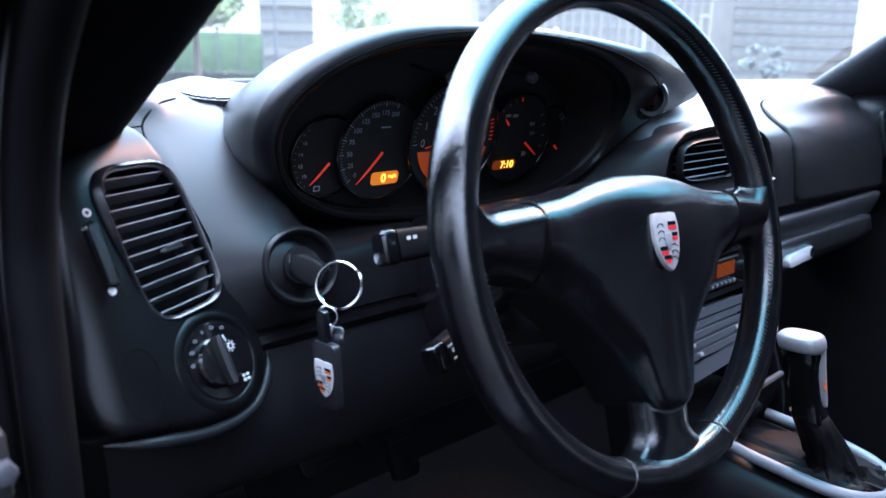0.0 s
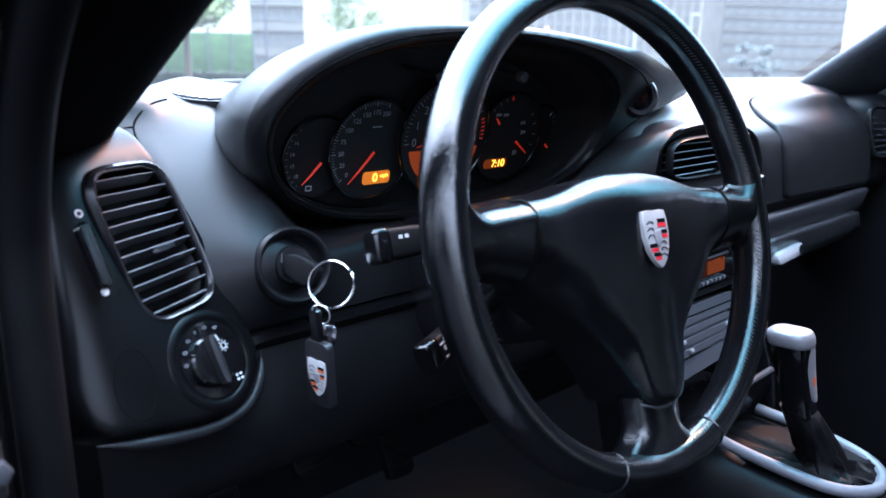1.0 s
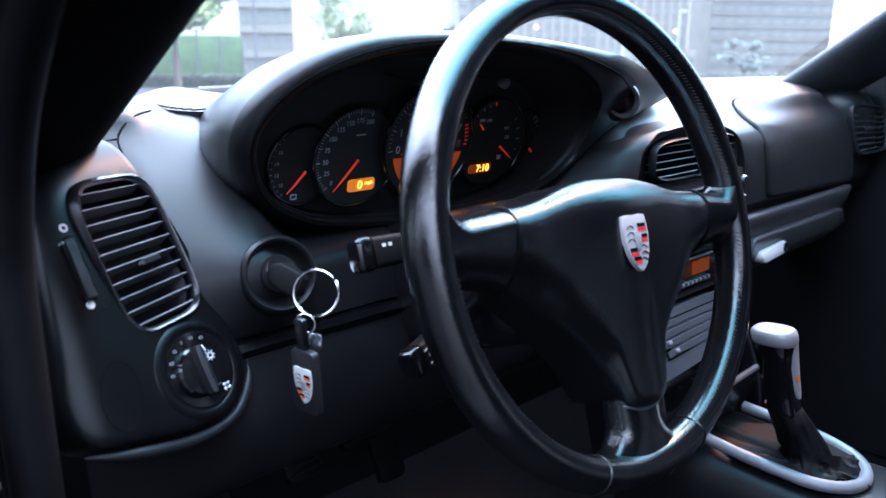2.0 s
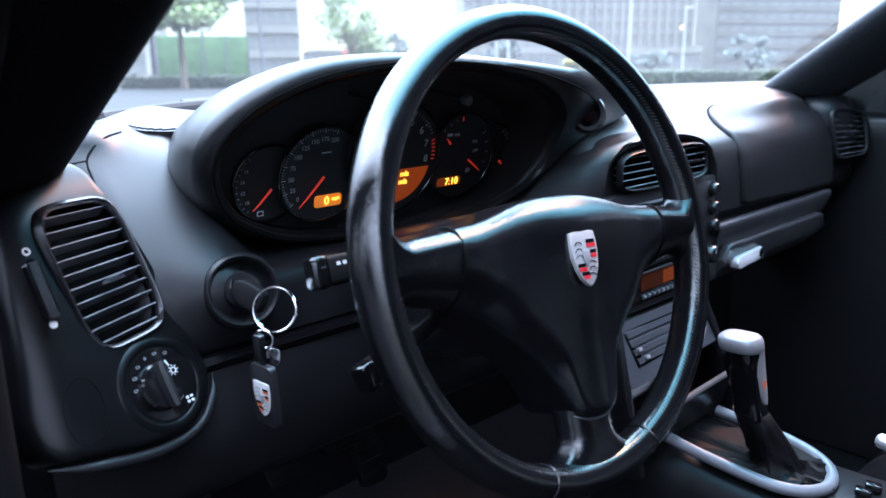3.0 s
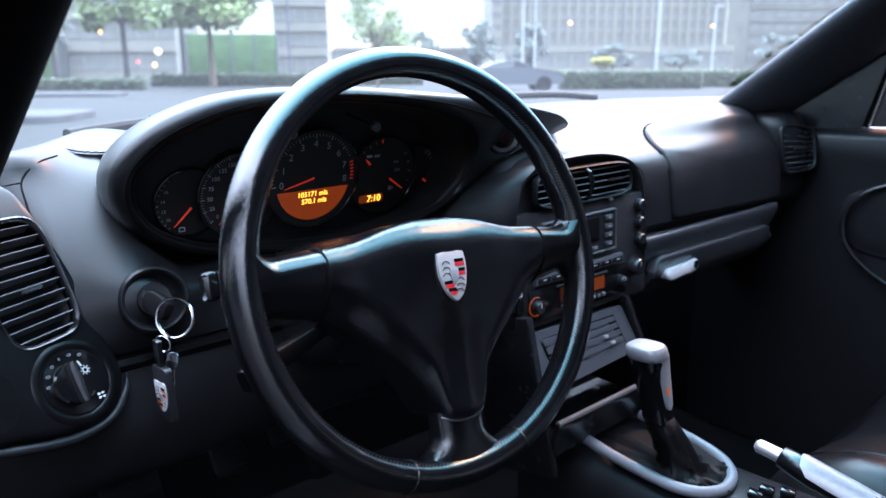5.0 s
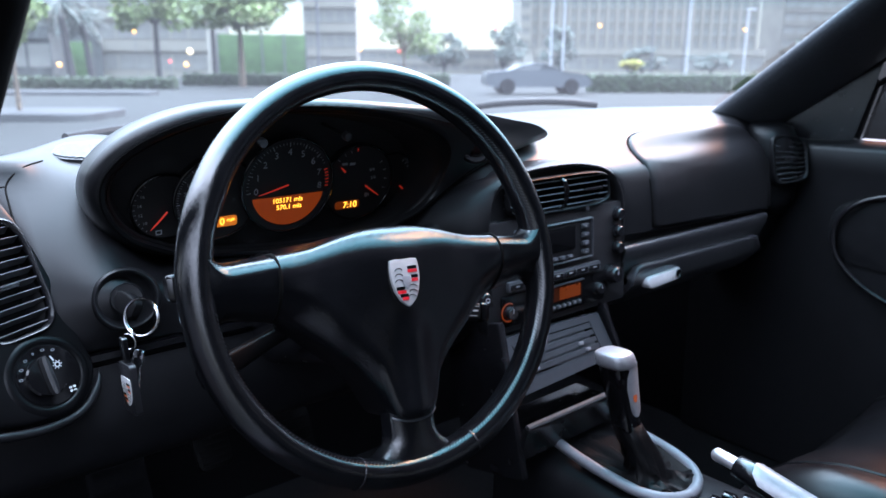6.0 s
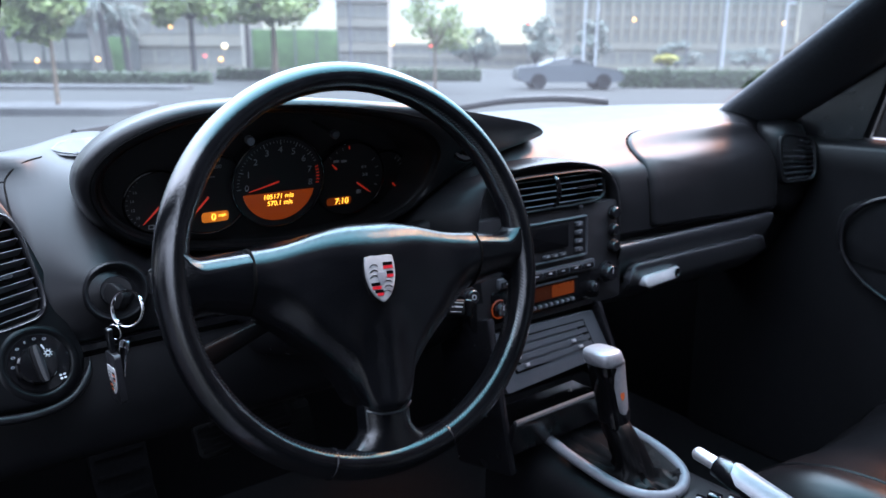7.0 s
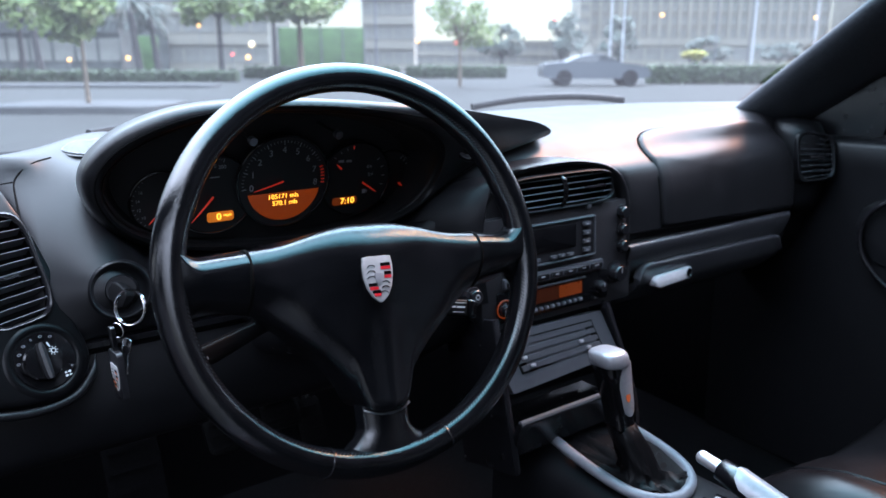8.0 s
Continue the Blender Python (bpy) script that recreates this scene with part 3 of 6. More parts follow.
def ticks(g, m, r, angles, mat, length=0.004, width=0.0006):
    for a in angles:
        bm = bmesh.new()
        box(bm, (length, width, 0.0003), m @ pose(*polar(r, a), 0.0004, 0, 0, a))
        part("tick", bm, mat, g)


def pointer(g, m, x0, y0, x1, y1, mat=None, w=0.0012):
    bm = bmesh.new()
    d = Vector((x1 - x0, y1 - y0, 0))
    tube(bm, [m @ Vector((x0, y0, 0.004)), m @ Vector((x0 + d.x * .6, y0 + d.y * .6, 0.0045)), m @ Vector((x1, y1, 0.004))], [w, w * .8, w * .35], 6)
    part("needle", bm, mat or NEEDLE, g, "red needle")


def numerals(g, m, r, items, size, mat):
    for text, a in items:
        lettering("numeral", text, size, m @ pose(*polar(r, a), 0.0005), mat, g)


def display(g, m, w, h, x, y, mat, label):
    bm = bmesh.new()
    slab(bm, rounded(w, h, 0.003, 4, x, y), 0.001, m @ pose(0, 0, 0.0012))
    return part("display", bm, mat, g, label)


rev, m = gauge("large round rev counter with amber mileage display", -.360, .8655, .0535, .012)
numerals(rev, m, .0375, [(str(k), 186 - 24 * k) for k in range(9)], .0102, DIAL_INK)
ticks(rev, m, .046, [186 - 24 * k for k in range(7)], DIAL_INK, .005, .0008)
ticks(rev, m, .047, [186 - 4.8 * k for k in range(34) if k % 5], DIAL_INK, .0025, .0004)
ticks(rev, m, .0465, [186 - 4.8 * k for k in range(35, 41)], NEEDLE, .004, .0010)
pointer(rev, m, -.002, .002, -.036, -.007)
bm = bmesh.new()
seg = [(.0425 * math.cos(radians(a)), .0425 * math.sin(radians(a)) - .003) for a in range(192, 349, 6)]
slab(bm, seg, .001, m @ pose(0, 0, .0012))
lcd = part("display", bm, LCD_BACK, rev, "amber lit lower display")
lettering("digits", "105171 mls", .0078, m @ pose(-.001, -.0165, .0017), LCD_LIT, lcd)
lettering("digits", "570.1 mls", .0078, m @ pose(.001, -.0245, .0017), LCD_LIT, lcd)

speedo, m = gauge("round speedometer with amber speed display", -.437, .857, .0445, .006)
numerals(speedo, m, .0325, [(str(v), 220 - .74 * v) for v in (0, 25, 50, 75, 100, 125, 150, 175, 200)], .0058, DIAL_INK)
ticks(speedo, m, .040, [220 - .74 * v for v in range(0, 201, 25)], DIAL_INK, .004, .0007)
ticks(speedo, m, .0405, [220 - .74 * v for v in range(0, 201, 5) if v % 25], DIAL_INK, .002, .0003)
pointer(speedo, m, -.001, -.001, -.025, -.028)
lcd = display(speedo, m, .029, .0115, .007, -.026, LCD_HOT, "bright amber speed display")
lettering("digits", "0", .011, m @ pose(.005, -.026, .0018), LCD_LIT, lcd)
lettering("digits", "mph", .005, m @ pose(.0145, -.0245, .0018), LCD_LIT, lcd)
bm = bmesh.new()
box(bm, (.010, .0012, .0003), m @ pose(.002, .020, .0004))
part("print_bar", bm, DIAL_INK, speedo)

fuel, m = gauge("round coolant and fuel gauge with amber clock display", -.268, .857, .0455, .006)
for text, x, y in (("4/4", .017, .014), ("2/4", .0195, .004)):
    lettering("numeral", text, .0055, m @ pose(x, y, .0005), DIAL_INK, fuel)
for x, y in ((-.020, .024), (-.010, .0235)):
    bm = bmesh.new()
    box(bm, (.007, .0028, .0003), m @ pose(x, y, .0004))
    part("print_bar", bm, DIAL_INK, fuel)
ticks(fuel, m, .037, (38, 20, 2, -16), DIAL_INK, .004, .0008)
ticks(fuel, m, .040, (120, 108, 134), DIAL_INK, .003, .0006)
ticks(fuel, m, .040, (96,), NEEDLE, .004, .0012)
pointer(fuel, m, -.021, .016, -.027, .022)
pointer(fuel, m, .008, -.004, .027, -.018)
lcd = display(fuel, m, .032, .0095, -.013, -.0265, LCD_DIM, "amber clock display")
lettering("digits", "7:10", .0108, m @ pose(-.010, -.0265, .0018), LCD_LIT, lcd)
bm = bmesh.new()
box(bm, (.004, .005, .0003), m @ pose(.012, -.017, .0004))
box(bm, (.001, .004, .0003), m @ pose(.0155, -.017, .0004))
part("pump_symbol", bm, DIAL_INK, fuel)

volt, m = gauge("small round battery gauge with red needle", -.487, .853, .034, .001)
numerals(volt, m, .026, [(t, a) for t, a in (("16", 150), ("14", 172), ("12", 194), ("10", 216))], .0045, DIAL_INK)
ticks(volt, m, .031, range(130, 231, 10), DIAL_INK, .002, .0004)
pointer(volt, m, .0, -.004, -.017, -.022)
bm = bmesh.new()
frame_ring(bm, rounded(.006, .0048, .0005, 1, -.008, -.027), rounded(.0045, .0033, .0005, 1, -.008, -.027), .0006, 0, m)
part("battery_symbol", bm, DIAL_INK, volt)

oil, m = gauge("small round oil pressure gauge with red needle", -.219, .853, .034, .001)
ticks(oil, m, .028, range(-50, 61, 12), DIAL_INK, .0035, .0010)
ticks(oil, m, .031, range(-50, 61, 4), DIAL_INK, .0015, .0004)
pointer(oil, m, .012, -.008, .024, -.019)

for x in (-.315, -.409):
    knob = thing("reset_knob", "small grey reset knob on a thin stem above the gauges", "knob", "reset knobs in the instrument hood")
    m = axes((x, .147, .914), (1, 0, 0), (0, -.2, 1))
    bm = bmesh.new()
    spin(bm, [(.0045, -.006), (.0048, .0), (.004, .0015), (.001, .002)], m, 18)
    part("cap", bm, GREY, knob)
    bm = bmesh.new()
    spin(bm, [(.002, -.07), (.002, -.006)], m, 10)
    part("stem", bm, MATT, knob)


# ---- air vents ----
def vent(label, corners, slats, r=(.16, .12), depth=.03, tab=None, split=None, rim=.05, rim_mat=None, skirt=.006):
    """A louvred outlet on a four-cornered face: surround, shallow cavity darkened by colour, slats and tab."""
    at = bilinear(*corners)
    v = thing("air_vent", label, "air vent", "air vents")

    def line(grow, h, power=4.5):
        return [at(.5 + .5 * x * (1 + grow[0]), .5 + .5 * y * (1 + grow[1]), h) for x, y in oval(1, 1, 48, power)]
    w = (at(1, .5) - at(0, .5)).length
    hgt = (at(.5, 1) - at(.5, 0)).length
    gx, gy = rim / w * .1 * 2, rim / hgt * .1 * 2
    bm = bmesh.new()
    loft(bm, [line((gx * 1.5, gy * 1.5), -skirt), line((gx * 1.3, gy * 1.3), .001), line((gx * .7, gy * .7), .003), line((0, 0), .001), line((0, 0), -.004)], True, False)
    part("surround", bm, rim_mat or SOFT, v, smooth=60)
    # shallow duct; its near-black colour stands in for the shade of a deep one
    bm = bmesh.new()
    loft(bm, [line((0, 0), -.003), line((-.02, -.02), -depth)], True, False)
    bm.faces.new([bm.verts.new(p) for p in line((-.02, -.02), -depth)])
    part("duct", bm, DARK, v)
    for k in range(slats):
        t = (k + .5) / slats
        half = .5 * (abs(1 - abs(2 * t - 1) ** 4.5)) ** (1 / 4.5)
        a, b, e = .5 - half, .5 + half, .05 / slats
        bm = bmesh.new()
        rings = []
        for s in (a, b):
            rings.append([at(s, t - 1.3 * e, -.0010), at(s, t - .8 * e, .0004), at(s, t + 1.3 * e, -.0010), at(s, t + 1.3 * e - .30 / slats, -.012), at(s, t - 1.3 * e - .30 / slats, -.012)])
        loft(bm, rings, True, True)
        part("slat", bm, SLAT, v, smooth=0)
    if tab:
        s0, s1, t = tab
        bm = bmesh.new()
        hh = .46 / slats
        loft(bm, [[at(s, t + hh * .5 * y * f, .0008 + .005 * f * (.6 + .4 * x)) for x, y in ((-1, -1), (1, -.7), (1, .7), (-1, 1))] for s, f in ((s0, .4), (lerp(s0, s1, .15), .9), (lerp(s0, s1, .85), 1), (s1, .5))], True, True)
        part("tab", bm, PLASTIC, v)
    if split:
        bm = bmesh.new()
        tube(bm, [at(split, t, h) for t, h in ((-.02, -.004), (.1, .004), (.35, .008), (.6, .009), (.85, .006), (1.0, -.002))], [.002, .003, .0035, .0038, .0035, .002], 10)
        part("tab", bm, GLOSS, v, "upright black vent tab")
    return v, at


outer_vent, at = vent("tall slanted black air vent with ten slats", [(-.6755, .1845, .858), (-.621, .2085, .858), (-.6045, .168, .7705), (-.6565, .1535, .7635)], 10, tab=(.38, .70, .42), rim=.035, depth=.022, rim_mat=PLASTIC)
bm = bmesh.new()
loft(bm, [[at(.5 + .5 * x * 1.03, .5 + .5 * y * 1.03, h) for x, y in oval(1, 1, 48, 4.5)] for h in (.03, -.05)], True, True)
cut(end_panel, bm)
# thumbwheel beside it
m = axes((-.684, .1535, .814), (1, .35, 0), (.12, .5, 1))
bm = bmesh.new()
frame_ring(bm, rounded(.0095, .042, .0045, 5), rounded(.0068, .039, .0033, 5), .0015, -.004, m, .0008)
part("wheel_slot", bm, GLOSS, outer_vent)
bm = bmesh.new()
for k in range(24):
    box(bm, (.006, .0009, .003), m @ pose(0, -.018 + k * .00157, .0005))
tagged(part("thumbwheel", bm, PLASTIC, outer_vent, "ribbed thumbwheel"), kind="stuff")
bm = bmesh.new()
disc(bm, .0024, .001, axes((-.682, .1475, .792), (1, .35, 0), (0, .5, 1)), 16)
part("dot_mark", bm, WHITE_INK, outer_vent, "white printed dot")
bm = bmesh.new()
frame_ring(bm, oval(.0026, .0026, 16), oval(.0016, .0016, 16), .0002, -.0004, axes((-.6885, .1585, .839), (1, .35, 0), (0, .5, 1)))
part("ring_mark", bm, DIAL_INK, outer_vent)

vent("small black passenger air vent with horizontal slats", [(.549, .150, .856), (.592, .116, .850), (.585, .103, .785), (.541, .132, .778)], 8, tab=(.3, .75, .5), rim=.045, depth=.02, skirt=.05)

# ---- light switch ----
switch = thing("headlight_switch", "round black headlight switch with ribbed turning knob", "light switch")
m = axes((-.6200, .148, .7310), (1, .35, 0), (0, .5, 1))
bm = bmesh.new()
spin(bm, [(.0420, -.008), (.0385, -.002), (.0350, .0012), (.0315, .0024), (.0285, .0022), (.0266, .0004), (.0262, -.0010), (.001, -.0010)], m, 56)
part("bezel", bm, DULL_PANEL, switch, smooth=60)
bm = bmesh.new()
disc(bm, .026, .004, m @ pose(0, 0, .0018), 48)
part("face", bm, GLOSS, switch)
bm = bmesh.new()
spin(bm, [(.0175, .001), (.0172, .0055), (.0158, .0072), (.001, .0072)], m @ pose(-.003, -.001, 0), 40)
part("knob", bm, GLOSS, switch)
bm = bmesh.new()
loft(bm, [[m @ pose(-.003, -.001, 0) @ Vector((x * w, y, z)) for x, z in ((-1, .0065), (-.8, .0125), (0, .0136), (.8, .0125), (1, .0065))] for y, w in ((-.0168, .002), (-.013, .0034), (0, .0038), (.013, .0034), (.0168, .002))], True, True)
part("grip", bm, FACE, switch, "ridge of the turning knob")
bm = bmesh.new()
box(bm, (.0012, .005, .0004), m @ pose(.0045, .0125, .0076, 0, 0, 18))
part("pointer_mark", bm, WHITE_INK, switch)
bm = bmesh.new()
for k in range(8):
    box(bm, (.0012, .0007, .0003), m @ pose(.0072 + polar(.0034, 45 * k)[0], .006 + polar(.0034, 45 * k)[1], .0076, 0, 0, 45 * k))
frame_ring(bm, oval(.0024, .0024, 16), oval(.0016, .0016, 16), .0079, .0070, m @ pose(.0072, .006, 0))
part("lamp_symbol", bm, WHITE_INK, switch)
for x, y, w, h in ((.013, -.0165, .002, .0022), (.0165, -.0165, .0022, .002), (.013, -.0195, .002, .0022), (.0165, -.0195, .0022, .002)):
    bm = bmesh.new()
    slab(bm, oval(w * .5 + .0003, h * .5, 14, 2.5, x, y), .0003, m @ pose(0, 0, .0022))
    part("symbol", bm, WHITE_INK, switch)
for a, w in ((172, .003), (150, .0034), (128, .003), (106, .0015), (84, .0032), (62, .0032)):
    bm = bmesh.new()
    x, y = polar(.0222, a)
    frame_ring(bm, oval(w * .55, .0012, 12, 2, x, y), oval(w * .3, .0006, 12, 2, x, y), .0023, .0018, m)
    part("symbol", bm, DIM_INK, switch)

# ---- ignition, key and keyring ----
ignition = thing("ignition_lock", "round black ignition lock surround in the dashboard", "ignition lock")
m = axes((-.547, .158, .782), (1, -.2, 0), (0, .35, 1)) @ Matrix.Diagonal((.95, .95, .95, 1))
bm = bmesh.new()
spin(bm, [(.0325, -.030), (.0315, -.006), (.0300, -.001), (.0280, .0004), (.0262, -.0006), (.0248, -.004), (.0220, -.010), (.0165, -.012), (.0155, -.003), (.0140, -.001), (.0085, -.002), (.001, -.002)], m, 56)
part("surround", bm, SOFT, ignition, smooth=60)
bm = bmesh.new()
spin(bm, [(.0075, -.003), (.007, -.0012), (.001, -.001)], m, 32)
part("barrel", bm, GREY, ignition, "dark metal lock barrel")

key = thing("car_key", "black plastic headed car key in the ignition", "key")
m = axes((-.5500, .1445, .782), (.22, -1, -.30), (.35, .05, .9))
bm = bmesh.new()
loft(bm, [[m @ Vector((x, h * y, .0052 * k * z)) for y, z in oval(1, 1, 20, 6)] for x, h, k in ((-.014, .0050, .8), (-.011, .0070, .9), (-.007, .0090, 1.0), (.002, .0100, 1.05), (.011, .0096, 1.0), (.0150, .0080, .9), (.0165, .0060, .7))], True, True)
part("head", bm, RUBBER, key, smooth=40)
bm = bmesh.new()
box(bm, (.02, .006, .002), m @ pose(-.022, 0, 0))
part("blade", bm, CHROME, key)

keyring = thing("keyring", "steel split ring with leather fob and spare key", "keyring")
m = axes((-.5485, .108, .7785), (.62, -.75, 0), (.25, .1, 1))
bm = bmesh.new()
for dz in (-.0008, .0008):
    tube(bm, [m @ Vector((*polar(.0160, a), dz)) for a in range(0, 360, 8)], .0011, 8, closed=True)
part("split_ring", bm, CHROME, keyring)
m = axes((-.5625, .1015, .7615), (.6, -.8, 0), (0, 0, 1))
bm = bmesh.new()
tube(bm, [m @ Vector((*polar(.0068, a), 0)) for a in range(0, 360, 12)], .0007, 8, closed=True)
part("small_ring", bm, CHROME, keyring)
F = axes((-.5665, .0975, .726), (.14, -.99, 0), (-.03, -.02, 1))
bm = bmesh.new()
slab(bm, rounded(.0235, .046, .004, 5, 0, -.004), .0055, F @ pose(0, 0, .0027), .0008)
part("fob", bm, FOB, keyring, "worn black leather fob", smooth=40)
bm = bmesh.new()
slab(bm, rounded(.009, .026, .002, 4, -.002, .028), .004, F @ pose(0, 0, .0015), .0006)
part("strap", bm, LEATHER, keyring)
badge(keyring, F @ pose(0, -.006, .0030), (WHITE_INK, ORANGE_INK, GLOSS), .56, .0006)
bm = bmesh.new()
for k in range(12):
    box(bm, (.0008, .0012, .0007), F @ pose(.0112, -.022 + .0032 * k, -.0005))
tagged(part("stitching", bm, WHITE_INK, keyring), kind="stuff")
m = axes((-.5585, .1, .738), (.5, -.85, 0), (.25, 0, 1))
bm = bmesh.new()
slab(bm, rounded(.011, .014, .004, 4, 0, .008), .0016, m, .0003)
slab(bm, [(-.0028, .003), (-.0028, -.018), (0, -.021), (.0028, -.018), (.0020, -.012), (.0028, -.008), (.0018, -.003), (.0028, .003)], .0015, m @ pose(0, 0, -.0001), .0002)
part("spare_key", bm, CHROME, keyring, "worn steel spare key")


# ---- stalks ----
def stalk(label, tip, root, h, d, marks=()):
    """A flat switch arm from the column: end cap, arm and printed symbols."""
    st = thing("column_stalk", label, "stalk", "stalks on the steering column")
    t, r = Vector(tip), Vector(root)
    m = axes(t, r - t, (0, .3, 1))
    n = (r - t).length
    bm = bmesh.new()
    loft(bm, [[m @ Vector((x, hh * y, d * z)) for y, z in oval(.5, .5, 20, 5)] for x, hh in ((.012, h), (.03, h * .98), (n * .6, h * .75), (n, h * .7))], True, True)
    part("arm", bm, DARK_ARM, st)
    bm = bmesh.new()
    loft(bm, [[m @ Vector((x, h * k * y, d * k * z)) for y, z in oval(.5, .5, 20, 5)] for x, k in ((0, .9), (.002, 1.06), (.008, 1.1), (.0105, 1.05))], True, True)
    part("end_cap", bm, GLOSS, st, "glossy black end cap")
    side = 1 if (m.to_3x3() @ Vector((0, 0, 1))).y < 0 else -1
    for x, y, w, hh in marks:
        bm = bmesh.new()
        box(bm, (w, hh, .0004), m @ pose(x, y, side * d * .505))
        part("symbol", bm, WHITE_INK, st)
    return st


stalk("black indicator stalk with white symbols", (-.533, .083, .806), (-.42, .075, .806), .0225, .016, ((.020, .004, .003, .0025), (.025, .004, .003, .0025), (.038, .005, .004, .004), (.042, .005, .0015, .004)))
stalk("black lower column stalk with white printed symbols", (-.524, .040, .737), (-.41, .075, .757), .019, .014, ((.016, .004, .006, .0012), (.017, 0, .002, .003), (.021, -.001, .002, .003), (.018, -.006, .006, .001)))
stalk("black wiper stalk with white printed symbols", (-.211, .048, .7240), (-.31, .06, .745), .0195, .014, ((.022, .0060, .016, .0007), (.020, .0015, .010, .0016), (.029, .0015, .005, .0016), (.023, -.004, .014, .0007)))
button = thing("rotary_switch", "round black rotary switch with white symbol beside the column", "switch")
m = axes((-.192, .075, .727), (1, 0, 0), (0, .2, 1))
bm = bmesh.new()
spin(bm, [(.012, -.05), (.012, .0), (.011, .002), (.0085, .0022), (.008, .008), (.007, .009), (.001, .009)], m, 32)
part("body", bm, PLASTIC, button)
bm = bmesh.new()
frame_ring(bm, oval(.0032, .0032, 16), oval(.002, .002, 16), .0093, .0088, m)
part("symbol", bm, DIAL_INK, button)


# ---- centre stack ----
def stack_frame(x, z, proud=0.0):
    return axes((x, .086 + .04 * z, z), (1, 0, 0), (0, .04, 1)) @ pose(0, 0, proud)


stack = thing("centre_stack", "black plastic centre stack with arched top", "centre console")
arch_points = [(.107, .66), (.108, .72), (.107, .79), (.098, .826), (.07, .850), (.02, .8625), (-.04, .865), (-.10, .860), (-.14, .842), (-.155, .80), (-.155, .72), (-.152, .66)]
arch = [tuple(p[:2]) for p in curve_through([(x, z, 0) for x, z in arch_points], 5)]
S0 = stack_frame(0, 0)
bm = bmesh.new()
slab(bm, arch, 0.10, S0 @ pose(0, 0, -.012), bevel=0.004)
part("body", bm, FACE, stack, smooth=40)
bm = bmesh.new()
rows = []
c = Vector((CENTRE, .78))
top = [p for p in arch if p[1] > .70]
for k, h in ((1.02, -.08), (1.0, -.012), (.992, -.003), (.965, .0015), (.93, .001), (.895, -.004), (.885, -.012)):
    rows.append([S0 @ Vector((c.x + (x - c.x) * (k if abs(x - c.x) > 0 else 1), c.y + (z - c.y) * (k if z > c.y else 1), h)) for x, z in top])
loft(bm, rows, False)
part("arch", bm, SOFT, stack, "smooth black arch over the vent", smooth=60)
# face plate under the vent
bm = bmesh.new()
slab(bm, rounded(.258, .142, .006, 4, -.023, .731), .014, S0, .002)
part("face_plate", bm, FACE, stack)
bm = bmesh.new()
loft(bm, [[Vector((x + dx, .086 + .04 * z + dy, z + dz)) for x, z in ((-.148, .70), (-.154, .75), (-.153, .80), (-.142, .84), (-.115, .857), (-.08, .8635))] for dx, dy, dz in ((.004, -.003, 0), (-.006, .001, -.001), (-.022, .018, -.006), (-.045, .05, -.014), (-.075, .10, -.02))], False)
part("flank", bm, SOFT, stack, "smooth curved flank beside the vent", smooth=80)
vent("wide arched black centre air vent with upright tab", [(-.112, .1175, .846), (.064, .1175, .846), (.068, .116, .805), (-.114, .116, .805)], 5, tab=(.72, .93, .5), split=.50, depth=.012, rim=.02)

radio = thing("car_radio", "black car radio with blank dark display and grey buttons", "car radio")
R0 = stack_frame(-.035, .760, .001)
bm = bmesh.new()
frame_ring(bm, rounded(.142, .055, .003), rounded(.136, .049, .002), .004, -.001, R0, .001)
part("frame", bm, GREY, radio)
bm = bmesh.new()
slab(bm, rounded(.136, .049, .002), .003, R0 @ pose(0, 0, .002))
part("face", bm, FACE, radio)
bm = bmesh.new()
slab(bm, rounded(.098, .031, .002, 4, -.014, .005), .002, R0 @ pose(0, 0, .0035), .0004)
part("display", bm, GLOSS, radio, "blank dark glass display")
for k in range(4):
    bm = bmesh.new()
    box(bm, (.013, .0058, .004), R0 @ pose(.053, .0175 - .0115 * k, .004), .0012)
    b = part("button", bm, GREY, radio)
    bm = bmesh.new()
    box(bm, (.004, .0014, .0003), R0 @ pose(.053, .0172 - .0115 * k, .0062))
    part("mark", bm, DIAL_INK, b)
for x in (-.05, -.033, -.005, .009, .024):
    bm = bmesh.new()
    box(bm, (.011, .0048, .004), R0 @ pose(x, -.019, .004), .0012)
    b = part("button", bm, GREY, radio)
    bm = bmesh.new()
    box(bm, (.003, .0012, .0003), R0 @ pose(x, -.019, .0062))
    part("mark", bm, DIAL_INK, b)

strip = thing("button_strip", "slim grey row of buttons under the radio", "button row")
m = stack_frame(-.035, .7185, .001)
bm = bmesh.new()
box(bm, (.17, .013, .008), m, .0015)
part("bar", bm, GREY, strip)
for k in range(7):
    bm = bmesh.new()
    box(bm, (.021, .0075, .003), m @ pose(-.071 + .0237 * k, -.001, .0040), .001)
    b = part("button", bm, PLASTIC, strip)
    bm = bmesh.new()
    box(bm, (.006, .0014, .0003), m @ pose(-.071 + .0237 * k, .0, .0057))
    part("mark", bm, DIAL_INK, b)

